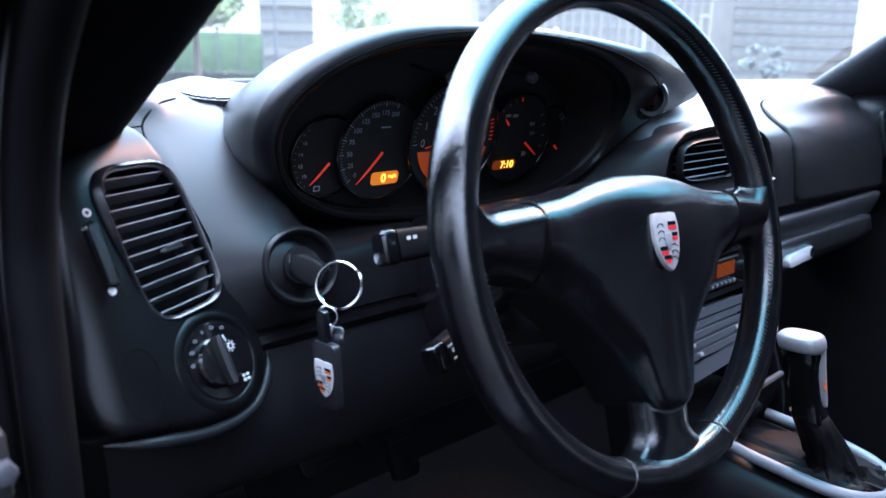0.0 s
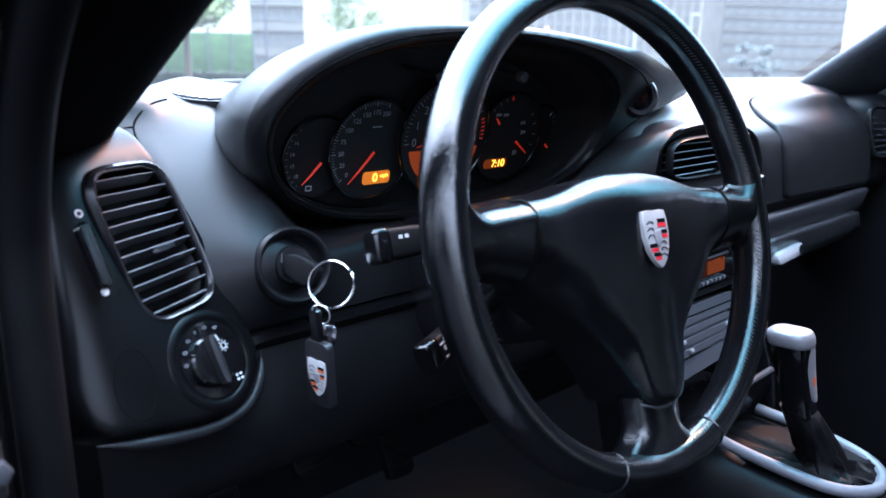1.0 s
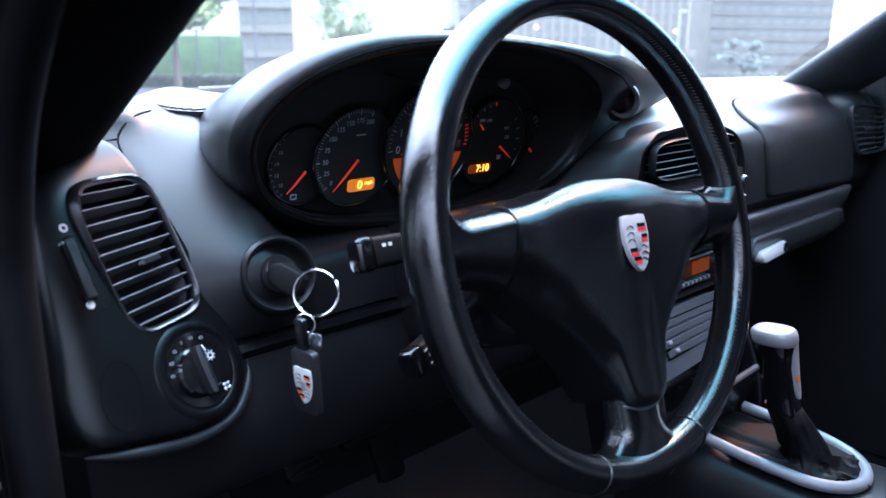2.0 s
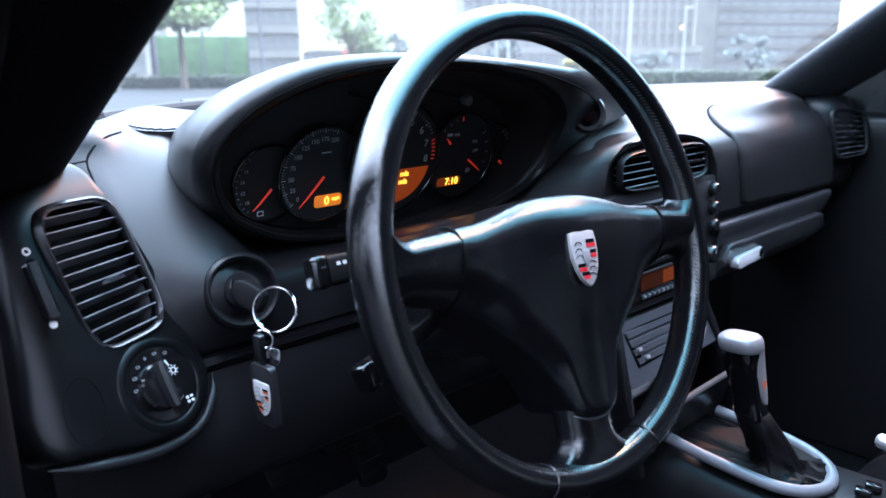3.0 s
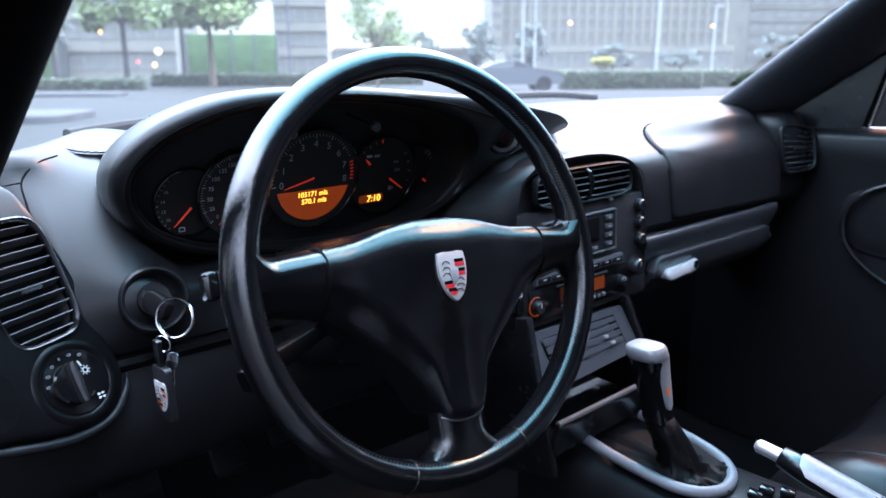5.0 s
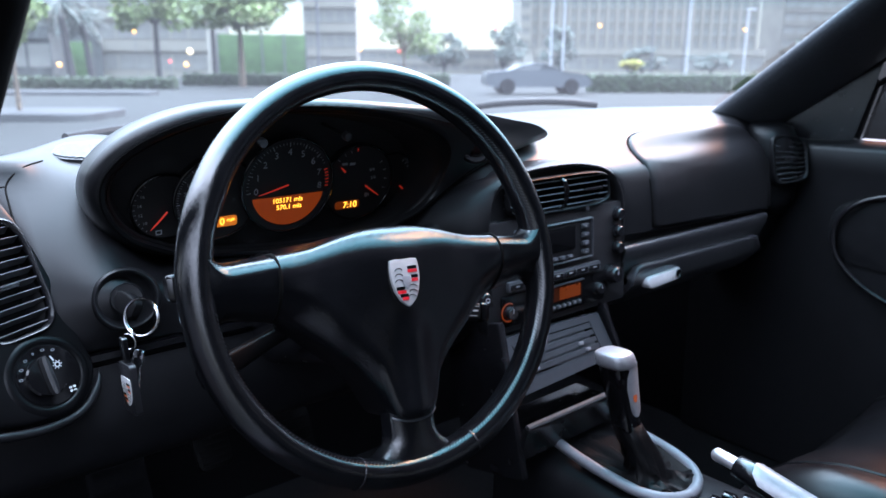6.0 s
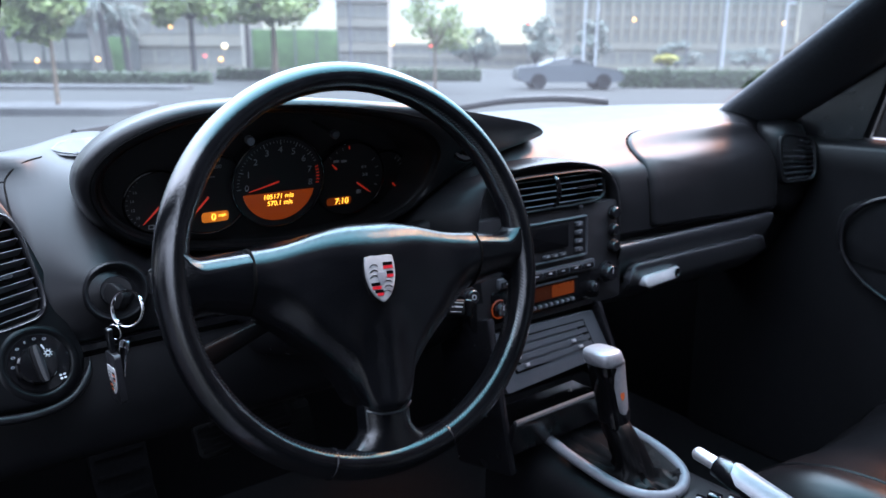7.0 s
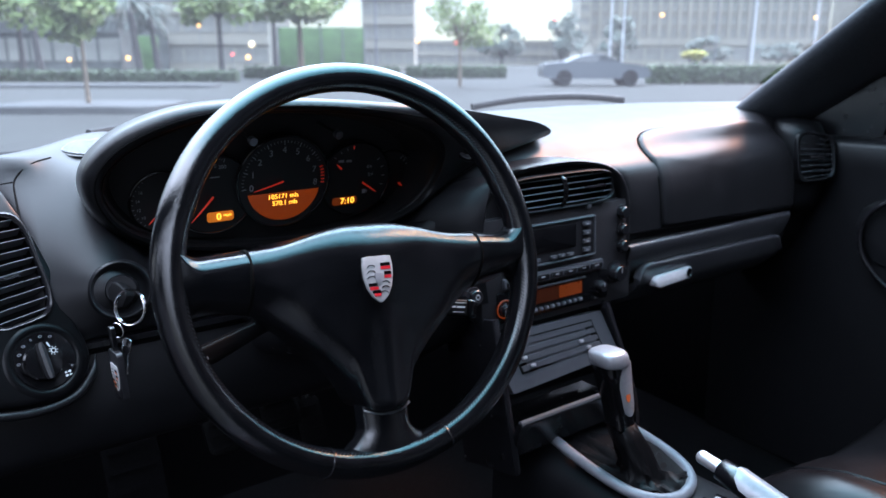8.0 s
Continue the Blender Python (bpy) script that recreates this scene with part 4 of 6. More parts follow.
climate = thing("climate_control", "black climate control panel with amber display and knobs", "climate control")
m = stack_frame(-.035, .6885, .001)
bm = bmesh.new()
slab(bm, rounded(.19, .040, .003), .004, m @ pose(0, 0, .001), .0008)
part("face", bm, GLOSS, climate)
bm = bmesh.new()
slab(bm, rounded(.088, .0185, .0015, 3, .004, .004), .001, m @ pose(0, 0, .002))
lcd = part("display", bm, LCD_LOW, climate, "dim amber climate display lit on one side")
bm = bmesh.new()
slab(bm, rounded(.040, .0165, .0015, 3, .026, .004), .0006, m @ pose(0, 0, .0024))
part("lit_field", bm, LCD_DIM, lcd, "glowing amber field")
bm = bmesh.new()
box(bm, (.10, .0022, .003), m @ pose(.003, .0165, .002), .0006)
part("trim_bar", bm, GREY, climate)
for k in range(9):
    bm = bmesh.new()
    box(bm, (.0065, .0052, .004), m @ pose(-.036 + .0098 * k, -.0125, .003), .0012)
    b = part("button", bm, GREY, climate)
    bm = bmesh.new()
    box(bm, (.002, .0012, .0003), m @ pose(-.036 + .0098 * k, -.0115, .0052))
    part("mark", bm, WHITE_INK, b)


def turn_knob(owner, x, z, r, h, mat, name="knob", mark=True):
    k = stack_frame(x, z, .001)
    bm = bmesh.new()
    spin(bm, [(r * 1.25, -.002), (r * 1.25, .001), (r, .0016), (r * .95, h * .8), (r * .82, h), (.0005, h)], k, 30)
    o = part(name, bm, mat, owner)
    if mark:
        bm = bmesh.new()
        box(bm, (.0012, r * .7, .0004), k @ pose(0, r * .4, h + .0001))
        part("mark", bm, DIAL_INK, o)


turn_knob(climate, .045, .687, .0075, .011, PLASTIC)
turn_knob(climate, -.119, .687, .0085, .011, PLASTIC)
m = stack_frame(-.119, .687, .002)
bm = bmesh.new()
tube(bm, [m @ Vector((*polar(.0115, a), .001)) for a in range(60, 301, 12)], .0009, 6)
part("lit_ring", bm, LCD_BACK, climate, "amber lit ring round the knob")
turn_knob(stack, .074, .7015, .0120, .015, PLASTIC, "round_control")
for z in (.784, .760, .737):
    turn_knob(stack, .0885, z, .0080, .008, PLASTIC, "push_button", False)
bm = bmesh.new()
spin(bm, [(.0038, 0), (.0036, .004), (.001, .005)], stack_frame(.024, .800), 16)
part("hazard_button", bm, GREY, stack, "small round grey button")

pod = [(.585 + .042 * math.cos(a), .168 + .046 * math.sin(a)) for a in (2 * math.pi * k / 28 for k in range(28))]
bm = bmesh.new()
loft(bm, [[Vector((.585 + (x - .585) * k, .168 + (y - .168) * k + dy, z)) for x, y in pod] for z, k, dy in ((.70, .55, .03), (.715, .85, .012), (.74, .98, .002), (.78, 1.0, 0), (.85, .97, .004), (.872, .85, .01), (.88, .5, .02))], True, True)
part("vent_pod", bm, SOFT, dashboard, smooth=70)

# ---- glove box and trim on the passenger side ----
glovebox = thing("glove_box", "black glove box lid with silver handle", "glove box")
H0 = axes((.198, .1090, .6725), (1, .06, .02), (0, .05, 1))
bm = bmesh.new()
rings = []
for k in range(33):
    x = lerp(.124, .488, k / 32)
    e = min(x - .124, .488 - x)
    r = .020 - math.sqrt(max(.020 ** 2 - max(.020 - e, 0) ** 2, 0))
    top = .7012 - .020 * (x - .165)
    rings.append([Vector((x, y + .035 * (x - .11), top - d)) for d, y in ((r, .124), (r, .1125), (r + .0012, .1100), (r + .004, .1092), (r + .008, .1105), (.030, .1145), (.036, .1185), (.044, .1260), (.056, .139), (.070, .158))])
rings = [[p + Vector((0, .012, 0)) for p in rings[0]]] + rings + [[p + Vector((0, .012, 0)) for p in rings[-1]]]
loft(bm, rings, False)
part("lid", bm, RAIL, glovebox, smooth=60)
bm = bmesh.new()
slab(bm, rounded(.088, .0170, .0083, 8), .013, H0, .003, 3)
handle = part("handle", bm, ALU_LIGHT, glovebox, "satin silver oblong handle", smooth=60)
bm = bmesh.new()
spin(bm, [(.0066, -.001), (.0063, .0012), (.005, .0014), (.0045, .0005), (.001, .0005)], H0 @ pose(.0345, 0, .0004), 24)
part("lock", bm, GLOSS, handle)
bm = bmesh.new()
rings = []
for k in range(25):
    x = lerp(.099, .502, k / 24)
    crest = .7345 - .013 * (x - .10)
    rings.append([Vector((x, y + .035 * (x - .11), crest - d)) for d, y in ((.004, .126), (-.0005, .120), (-.001, .112), (.0002, .1093), (.003, .1083), (.008, .1088), (.015, .1108), (.023, .1140), (.033, .1190), (.046, .1265), (.064, .1400), (.084, .1600))])
loft(bm, rings, False)
part("trim_rail", bm, RAIL, dashboard, "satin dark grey trim rail", smooth=60)

# ---- lower console, tray and tunnel ----
console = thing("centre_console", "dark grey console panel with slots over an open tray", "centre console")
at = bilinear((-.150, .108, .657), (.046, .108, .653), (.060, .082, .594), (-.128, .082, .584))
bm = bmesh.new()
loft(bm, [[at(.5 + x * g, .5 + y * g, h) for x, y in rounded(1, 1, .03, 3)] for g, h in ((1, -.02), (1, -.002), (.985, 0))], True, True)
panel = part("panel", bm, GREY, console)
for k in range(4):
    bm = bmesh.new()
    t0 = .30 + k * .145
    loft(bm, [[at(s, t, h) for s, t in ((.15, t0), (.86, t0), (.86, t0 + .095), (.15, t0 + .095))] for h in (.0006, .0022)], True, True)
    part("rib", bm, GREY, panel)
# near-black sheet behind the ribs, painted shade for the slots
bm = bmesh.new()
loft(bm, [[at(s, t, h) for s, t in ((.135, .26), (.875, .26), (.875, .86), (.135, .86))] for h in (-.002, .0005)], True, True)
part("slot_shade", bm, DARK, panel)
for s, t in ((.70, .50), (.74, .35), (.20, .52), (.24, .36)):
    bm = bmesh.new()
    box(bm, (.007, .004, .004), axes(at(s, t, .003), (1, 0, 0), (0, .4, 1)), .001)
    part("clip", bm, SILVER, panel)
bm = bmesh.new()
loft(bm, [[Vector((x - .004, y + .002, z)), Vector((x - .003, y - .004, z)), Vector((x + .003, y - .004, z)), Vector((x + .005, y + .05, z))] for x, y, z in ((.053, .106, .664), (.056, .098, .64), (.063, .084, .60), (.069, .074, .565), (.074, .066, .53), (.076, .062, .49))], True, True)
part("cheek", bm, PLASTIC, console, smooth=40)
bm = bmesh.new()
box(bm, (.012, .10, .20), pose(-.146, .125, .575, -12, 0, 6), .004)
part("cheek", bm, PLASTIC, console)
bm = bmesh.new()
loft(bm, [[Vector((x, .058 + dy + .02 * x, .553 + dz)) for dy, dz in ((.10, -.03), (.016, -.026), (.008, .001), (.004, .004), (.001, .003), (0, -.001), (.003, -.008), (.012, -.045), (.10, -.05))] for x in (-.137, -.135, -.04, .06, .064)], True, True)
part("tray", bm, PLASTIC, console, smooth=50)
bm = bmesh.new()
tube(bm, [(-.135, .0585, .556), (-.04, .0603, .5555), (.062, .0624, .555)], .0038, 8)
part("tray_lip", bm, TRAY_LIP, console)
# near-black block at the back, painted shade for the tray's opening
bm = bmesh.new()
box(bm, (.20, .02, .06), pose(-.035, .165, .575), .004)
part("tray_shade", bm, DARK, console)
bm = bmesh.new()
loft(bm, [[Vector((CENTRE + .008 + w * x, y, z0 + h * z)) for x, z in oval(1, 1, 28, 5)] for y, w, z0, h in ((.15, .095, .36, .135), (.06, .092, .36, .137), (-.06, .082, .36, .132), (-.14, .078, .36, .138), (-.3, .078, .36, .145), (-.7, .08, .36, .15))], True, True)
part("tunnel", bm, SOFT, console, smooth=50)
bez = [(x, y, .503 + .05 * (y + .02)) for x, y in [(-.066, .075), (-.071, .03), (-.072, -.02), (-.068, -.06), (-.052, -.086), (-.026, -.097), (.004, -.088), (.025, -.065), (.036, -.03), (.04, .01), (.040, .065)]]
bm = bmesh.new()
tube(bm, curve_through(bez, 5), .0068, 12)
part("shifter_bezel", bm, ALU, console, "satin silver oval shifter surround", smooth=70)
for x, y in ((-.018, -.128), (.0, -.132), (.012, -.15)):
    bm = bmesh.new()
    box(bm, (.012, .016, .008), pose(x, y, .503, 6, 0, 20), .002)
    part("switch", bm, GLOSS, console)

shifter = thing("gear_shifter", "gear lever with silver and black knob and leather boot", "gear shifter")
bm = bmesh.new()
rng = random.Random(4)
rings = []
for f, k in ((0, 1), (.03, .95), (.06, .80), (.09, .62), (.12, .50), (.17, .43), (.26, .40), (.38, .37), (.55, .355), (.75, .34), (1, .315)):
    w = smooth(0, .14, f)
    cx, cy, cz = lerp(-.018, lerp(-.030, -.041, f), w), lerp(-.012, lerp(-.050, -.014, f), w), .498 + .066 * f
    ring = []
    for j in range(36):
        a = 2 * math.pi * j / 36
        fold = 1 + (.11 * math.sin(7 * a + 14 * f) + .08 * math.sin(13 * a - 17 * f) + .05 * math.sin(3 * a + 31 * f)) * max(math.sin(math.pi * min(f * 1.1 + .06, 1)), .7 if .02 < f < .3 else 0)
        ring.append(Vector((cx + .054 * k * fold * math.cos(a), cy + (.084 if k > .6 else .062) * k * fold * math.sin(a), cz + (.0045 * math.sin(5 * a) + .0040 * math.sin(11 * a + 40 * f)) * (1 - f))))
    rings.append(ring)
loft(bm, rings, True, True)
part("boot", bm, BOOT, shifter, "creased black leather boot", smooth=70)
base, tip = Vector((-.0415, -.016, .560)), Vector((-.0505, .002, .650))
axis = (tip - base)


def knob_ring(f, w, d, dy=0.0, n=28):
    c = base + axis * f
    return [c + Vector((w * x, d * y + dy, .10 * d * y)) for x, y in oval(1, 1, n, 3.2)]


bm = bmesh.new()
loft(bm, [knob_ring(-.02, .0150, .0165), knob_ring(.03, .0158, .0172), knob_ring(.05, .0150, .0165), knob_ring(.3, .0148, .0165), knob_ring(.6, .0155, .0190, .001), knob_ring(.85, .0165, .0198, -.0012), knob_ring(.94, .0150, .0180, -.0012)], True, True)
part("knob", bm, GLOSS, shifter, "black lower knob", smooth=60)
bm = bmesh.new()
loft(bm, [[p + Vector((0, 0, -.16 * (p.y - base.y - axis.y))) for p in knob_ring(f, w, d, -.0016)] for f, w, d in ((.84, .0176, .0206), (.87, .0188, .0218), (.95, .0190, .0220), (1.00, .0182, .0212), (1.025, .0164, .0192), (1.037, .0122, .0150), (1.041, .004, .006))], True, True)
part("cap", bm, KNOB_SILVER, shifter, "satin silver knob cap", smooth=70)
bm = bmesh.new()
rings = []
for f, w in ((.18, .004), (.22, .0085), (.35, .0110), (.6, .0125), (.80, .0140), (.90, .0145)):
    c = base + axis * f
    back = -(.0168 + .004 * max(f - .4, 0) * 1.6)
    rings.append([c + Vector((.004 + w * x, back - .0028 * (1 - x * x) + .0015, .002 * x * 0)) for x in (-1, -.6, -.2, .2, .6, 1)] + [c + Vector((.004 + w * x, back + .004, 0)) for x in (1, -1)])
loft(bm, rings, True, True)
part("strip", bm, KNOB_SILVER, shifter, "satin silver strip", smooth=60)
bm = bmesh.new()
slab(bm, [(x * .22, y * .22) for x, y in shield()], .0012, axes(base + axis * .43 + Vector((.004, -.0187, 0)), (1, 0, 0), (0, .2, 1)))
part("emblem", bm, ORANGE_INK, shifter, "small orange emblem")

brake = thing("handbrake", "handbrake lever with silver button and silver grip", "handbrake")
B = [Vector((-.0675, -.151, .5905)), Vector((-.0660, -.172, .5875)), Vector((-.062, -.24, .5725)), Vector((-.056, -.34, .5535))]
bm = bmesh.new()
tube(bm, [B[0] + Vector((0, .004, .0006)), B[0] + Vector((0, .002, .0003)), B[0], B[1]], [.004, .0064, .0072, .0072], 18)
part("button", bm, SILVER, brake, "satin silver release button", smooth=60)
bm = bmesh.new()
tube(bm, [B[1], B[1].lerp(B[2], .02), B[1].lerp(B[2], .4), B[2], B[3]], [.0095, .0118, .0132, .0138, .0138], 20)
part("grip", bm, LEATHER, brake, "black leather grip", smooth=60)
bm = bmesh.new()
rings = []
for f, w in ((.30, .1), (.34, .6), (.45, .95), (.8, 1.0), (1.4, 1.0), (2.2, .9)):
    c = B[1] + (B[2] - B[1]) * f
    rings.append([c + Vector((.0150 * math.sin(a * w), 0, .0150 * math.cos(a * w))) for a in (-1.5, -1, -.5, 0, .5, 1, 1.5)] + [c + Vector((.012 * math.sin(a * w), 0, .012 * math.cos(a * w))) for a in (1.5, 0, -1.5)])
loft(bm, rings, True, True)
part("inlay", bm, KNOB_SILVER, brake, "satin silver inlay on the grip", smooth=60)
# ---- body round the cabin ----
def pillar(name, a, b, c, d, mat, label):
    """A post between two lines: a to b on the glass side, c to d on the door side."""
    p = thing(name, label, "pillar", kind="structure")
    bm = bmesh.new()
    rings = []
    for k in range(13):
        f = k / 12
        e, g = Vector(a).lerp(Vector(b), f), Vector(c).lerp(Vector(d), f)
        out = (Vector(b) - Vector(a)).cross(g - e).normalized()
        if out.y > 0:
            out = -out
        ring = []
        for j in range(24):
            t = 2 * math.pi * j / 24
            ring.append(e.lerp(g, .5 - .5 * math.copysign(abs(math.cos(t)) ** .8, math.cos(t))) + out * (.022 * math.sin(t)))
        rings.append(ring)
    loft(bm, rings, True, True)
    part("trim", bm, mat, p, smooth=60)
    return p


# passenger post in the lightened TRIM, driver post in near-black HEADLINER
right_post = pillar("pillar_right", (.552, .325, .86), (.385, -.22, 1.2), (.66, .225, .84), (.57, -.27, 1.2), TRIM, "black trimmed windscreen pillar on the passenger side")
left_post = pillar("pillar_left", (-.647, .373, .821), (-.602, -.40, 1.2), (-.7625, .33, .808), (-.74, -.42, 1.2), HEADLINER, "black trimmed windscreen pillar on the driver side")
for r, dx, mat in ((.013, 0, RUBBER), (.007, -.022, RUBBER)):
    bm = bmesh.new()
    tube(bm, curve_through([(-.733 + dx, .115, .25), (-.734 + dx, .110, .55), (-.733 + dx, .105, .75), (-.730 + dx, .095, .86), (-.724 + dx, .03, .95), (-.712 + dx, -.14, 1.06), (-.70 + dx, -.42, 1.2)], 6), r, 12)
    part("seal", bm, mat, left_post, "black rubber door seal", smooth=60)
bm = bmesh.new()
tube(bm, [(.62, .19, .872), (.622, .06, .957), (.60, -.10, 1.06), (.575, -.27, 1.19)], .006, 8)
part("seal", bm, RUBBER, right_post)

jamb = thing("door_jamb", "dark violet-grey painted door jamb with hinge", "door frame", kind="structure")
bm = bmesh.new()
box(bm, (.04, .22, .66), pose(-.785, .19, .50), .015, 3)
part("panel", bm, PAINT, jamb)
bm = bmesh.new()
box(bm, (.012, .03, .035), pose(-.764, .078, .742), .003)
part("hinge", bm, MATT, jamb)
bm = bmesh.new()
spin(bm, [(.006, 0), (.006, .006), (.004, .007), (.001, .007)], axes((-.762, .062, .742), (1, 0, 0), (0, 0, 1)), 6)
part("bolt", bm, GREY, jamb)
bm = bmesh.new()
box(bm, (.03, .46, .70), pose(-.716, .455, .55), .008)
tagged(part("wall_left", bm, CARPET), "black lined footwell side on the driver side", "wall", kind="structure")
bm = bmesh.new()
box(bm, (.03, .34, .66), pose(.63, .50, .53), .008)
tagged(part("wall_right", bm, CARPET), "black lined footwell side on the passenger side", "wall", kind="structure")
bm = bmesh.new()
box(bm, (.10, 1.9, .18), pose(-.76, -.85, .28), .03, 3)
tagged(part("door_sill", bm, PAINT), "dark painted door sill under the open door", "door sill", kind="structure")

# passenger door
door = thing("passenger_door", "closed black passenger door with moulded pull", "car door")
bm = bmesh.new()
loft(bm, [[Vector((x, y, z)) for x, z in ((.60, .22), (.60, .60), (.606, .74), (.601, .80), (.598, .835), (.604, .846), (.62, .852), (.68, .853), (.69, .22))] for y in (.33, .22, .1, -.1, -.3, -.8, -1.3)], True, True)
part("panel", bm, DOOR_VINYL, door, smooth=50)
bm = bmesh.new()
loft(bm, [[Vector((x, y, z)) for y, z in ((.25, .83), (.21, .88), (.05, .987), (.0, 1.03), (.021, .946), (.046, .853))] for x in (.618, .656)], True, True)
part("mirror_panel", bm, PLASTIC, door, "black triangular mirror panel")
bm = bmesh.new()
tube(bm, [(.628, .044, .855), (.628, .022, .945), (.618, -.06, 1.005), (.60, -.2, 1.10), (.58, -.3, 1.17)], .005, 8)
part("glass_seal", bm, RUBBER, door)
bm = bmesh.new()
tube(bm, curve_through([(.597, -.20, .778), (.592, -.08, .775), (.590, -.005, .760), (.588, .036, .728), (.588, .046, .688), (.588, .030, .645), (.588, -.03, .600), (.59, -.16, .555)], 5), .0042, 10)
part("pull", bm, PLASTIC, door, "curved black door pull", smooth=60)
bm = bmesh.new()
slab(bm, oval(.12, .06, 32, 3), .01, axes((.597, -.06, .70), (0, -1, 0), (0, 0, 1)), .004)
part("pocket", bm, DOOR_VINYL, door, "smooth black inlay")

# glass
def glass(name, haze, band=False):
    m = bpy.data.materials.new(name)
    m.use_nodes = True
    n, l = m.node_tree.nodes, m.node_tree.links
    n.clear()
    o, t, g, d = (n.new("ShaderNode" + k) for k in ("OutputMaterial", "BsdfTransparent", "BsdfGlossy", "BsdfTranslucent"))
    t.inputs["Color"].default_value = (.86, .95, .945, 1)
    g.inputs["Roughness"].default_value = 0.02
    if band:
        # the blue-green shade band along the top of a windscreen
        where, part_of, shade = n.new("ShaderNodeTexCoord"), n.new("ShaderNodeSeparateXYZ"), n.new("ShaderNodeValToRGB")
        shade.color_ramp.elements[0].position, shade.color_ramp.elements[0].color = 0.57, (.86, .95, .945, 1)
        shade.color_ramp.elements[1].position, shade.color_ramp.elements[1].color = 0.86, (.06, .20, .215, 1)
        step = shade.color_ramp.elements.new(0.67)
        step.color = (.44, .74, .78, 1)
        l.new(where.outputs["Generated"], part_of.inputs[0])
        l.new(part_of.outputs["Z"], shade.inputs["Fac"])
        l.new(shade.outputs["Color"], t.inputs["Color"])
    # pale translucent layer, stands in for the haze over the view outside
    d.inputs["Color"].default_value = (.8, .82, .85, 1)
    a, b = n.new("ShaderNodeMixShader"), n.new("ShaderNodeMixShader")
    co, nz, mr = n.new("ShaderNodeTexCoord"), n.new("ShaderNodeTexNoise"), n.new("ShaderNodeMapRange")
    nz.inputs["Scale"].default_value, nz.inputs["Detail"].default_value = 4, 5
    mr.inputs["To Min"].default_value, mr.inputs["To Max"].default_value = haze * .6, haze * 1.4
    l.new(co.outputs["Object"], nz.inputs["Vector"])
    l.new(nz.outputs["Fac"], mr.inputs["Value"])
    l.new(mr.outputs["Result"], a.inputs["Fac"])
    l.new(t.outputs[0], a.inputs[1])
    l.new(d.outputs[0], a.inputs[2])
    b.inputs["Fac"].default_value = 0.04
    l.new(a.outputs[0], b.inputs[1])
    l.new(g.outputs[0], b.inputs[2])
    l.new(b.outputs[0], o.inputs["Surface"])
    return m


GLASS = glass("hazed_glass", 0.017, True)
TINTED = glass("tinted_glass", 0.004)
TINTED.node_tree.nodes["Transparent BSDF"].inputs["Color"].default_value = (.12, .13, .135, 1)
bm = bmesh.new()
rows = []
for j in range(13):
    f = j / 12
    row = []
    for k in range(25):
        c = -1 + k / 12
        base = Vector((CENTRE + .64 * c, .645 - .30 * c * c, .885))
        top = Vector((CENTRE + .52 * c, -.19 - .10 * c * c, 1.20))
        row.append(base.lerp(top, f) + Vector((0, .03, .05)) * (math.sin(math.pi * f) * .6))
    rows.append(row)
loft(bm, rows, False)
screen = part("window_1", bm, GLASS, smooth=80)
screen.visible_shadow = False
tagged(screen, "curved windscreen with a thin pale film added for haze", "windscreen", kind="structure")
bm = bmesh.new()
loft(bm, [[Vector((.640, y, z)) for y, z in ((.040, .855), (.018, .946), (-.05, .99), (-.2, 1.085), (-.3, 1.15), (-.9, 1.17), (-.9, .855))] for _ in (0,)] + [[Vector((.644, y, z)) for y, z in ((.040, .855), (.018, .946), (-.05, .99), (-.2, 1.085), (-.3, 1.15), (-.9, 1.17), (-.9, .855))]], True, True)
side_glass = part("window_2", bm, TINTED, smooth=0)
side_glass.visible_shadow = False
tagged(side_glass, "closed passenger door window of tinted glass", "window", kind="structure")

# the unseen driver's door, swung open; its window is up to dim side light
def driver_door():
    leaf = thing("door_1", "unseen dark driver door swung open, tinted window added to dim light", "car door", kind="structure")
    swing = pose(-.80, .17, 0, 0, 0, 226)
    bm = bmesh.new()
    loft(bm, [[swing @ Vector((x, y, z)) for y, z in ((-.03, .30), (-.045, .60), (-.03, .84), (.03, .84), (.06, .55), (.03, .30))] for x in (0, .1, .6, 1.1)], True, True)
    part("panel", bm, TRIM, leaf)
    bm = bmesh.new()
    loft(bm, [[swing @ Vector((x, y, z)) for x, z in ((.10, .835), (.22, .955), (.40, 1.085), (.58, 1.165), (.80, 1.195), (1.06, 1.18), (1.08, .835))] for y in (-.002, .002)], True, True)
    part("pane", bm, TINTED, leaf, "raised tinted window added to dim side light", smooth=0)


driver_door()

# cowl and wipers in front of the glass
cowl = thing("cowl_panel", "black plastic cowl below the windscreen", "cowl", kind="structure")
bm = bmesh.new()
loft(bm, [[Vector((x, .655 - .30 * ((x - CENTRE) / .64) ** 2 + dy, z)) for dy, z in ((0, .86), (0, .884), (.02, .888), (.10, .872), (.10, .84))] for x in [lerp(-.66, .61, k / 24) for k in range(25)]], True, True)
part("panel", bm, MATT, cowl)
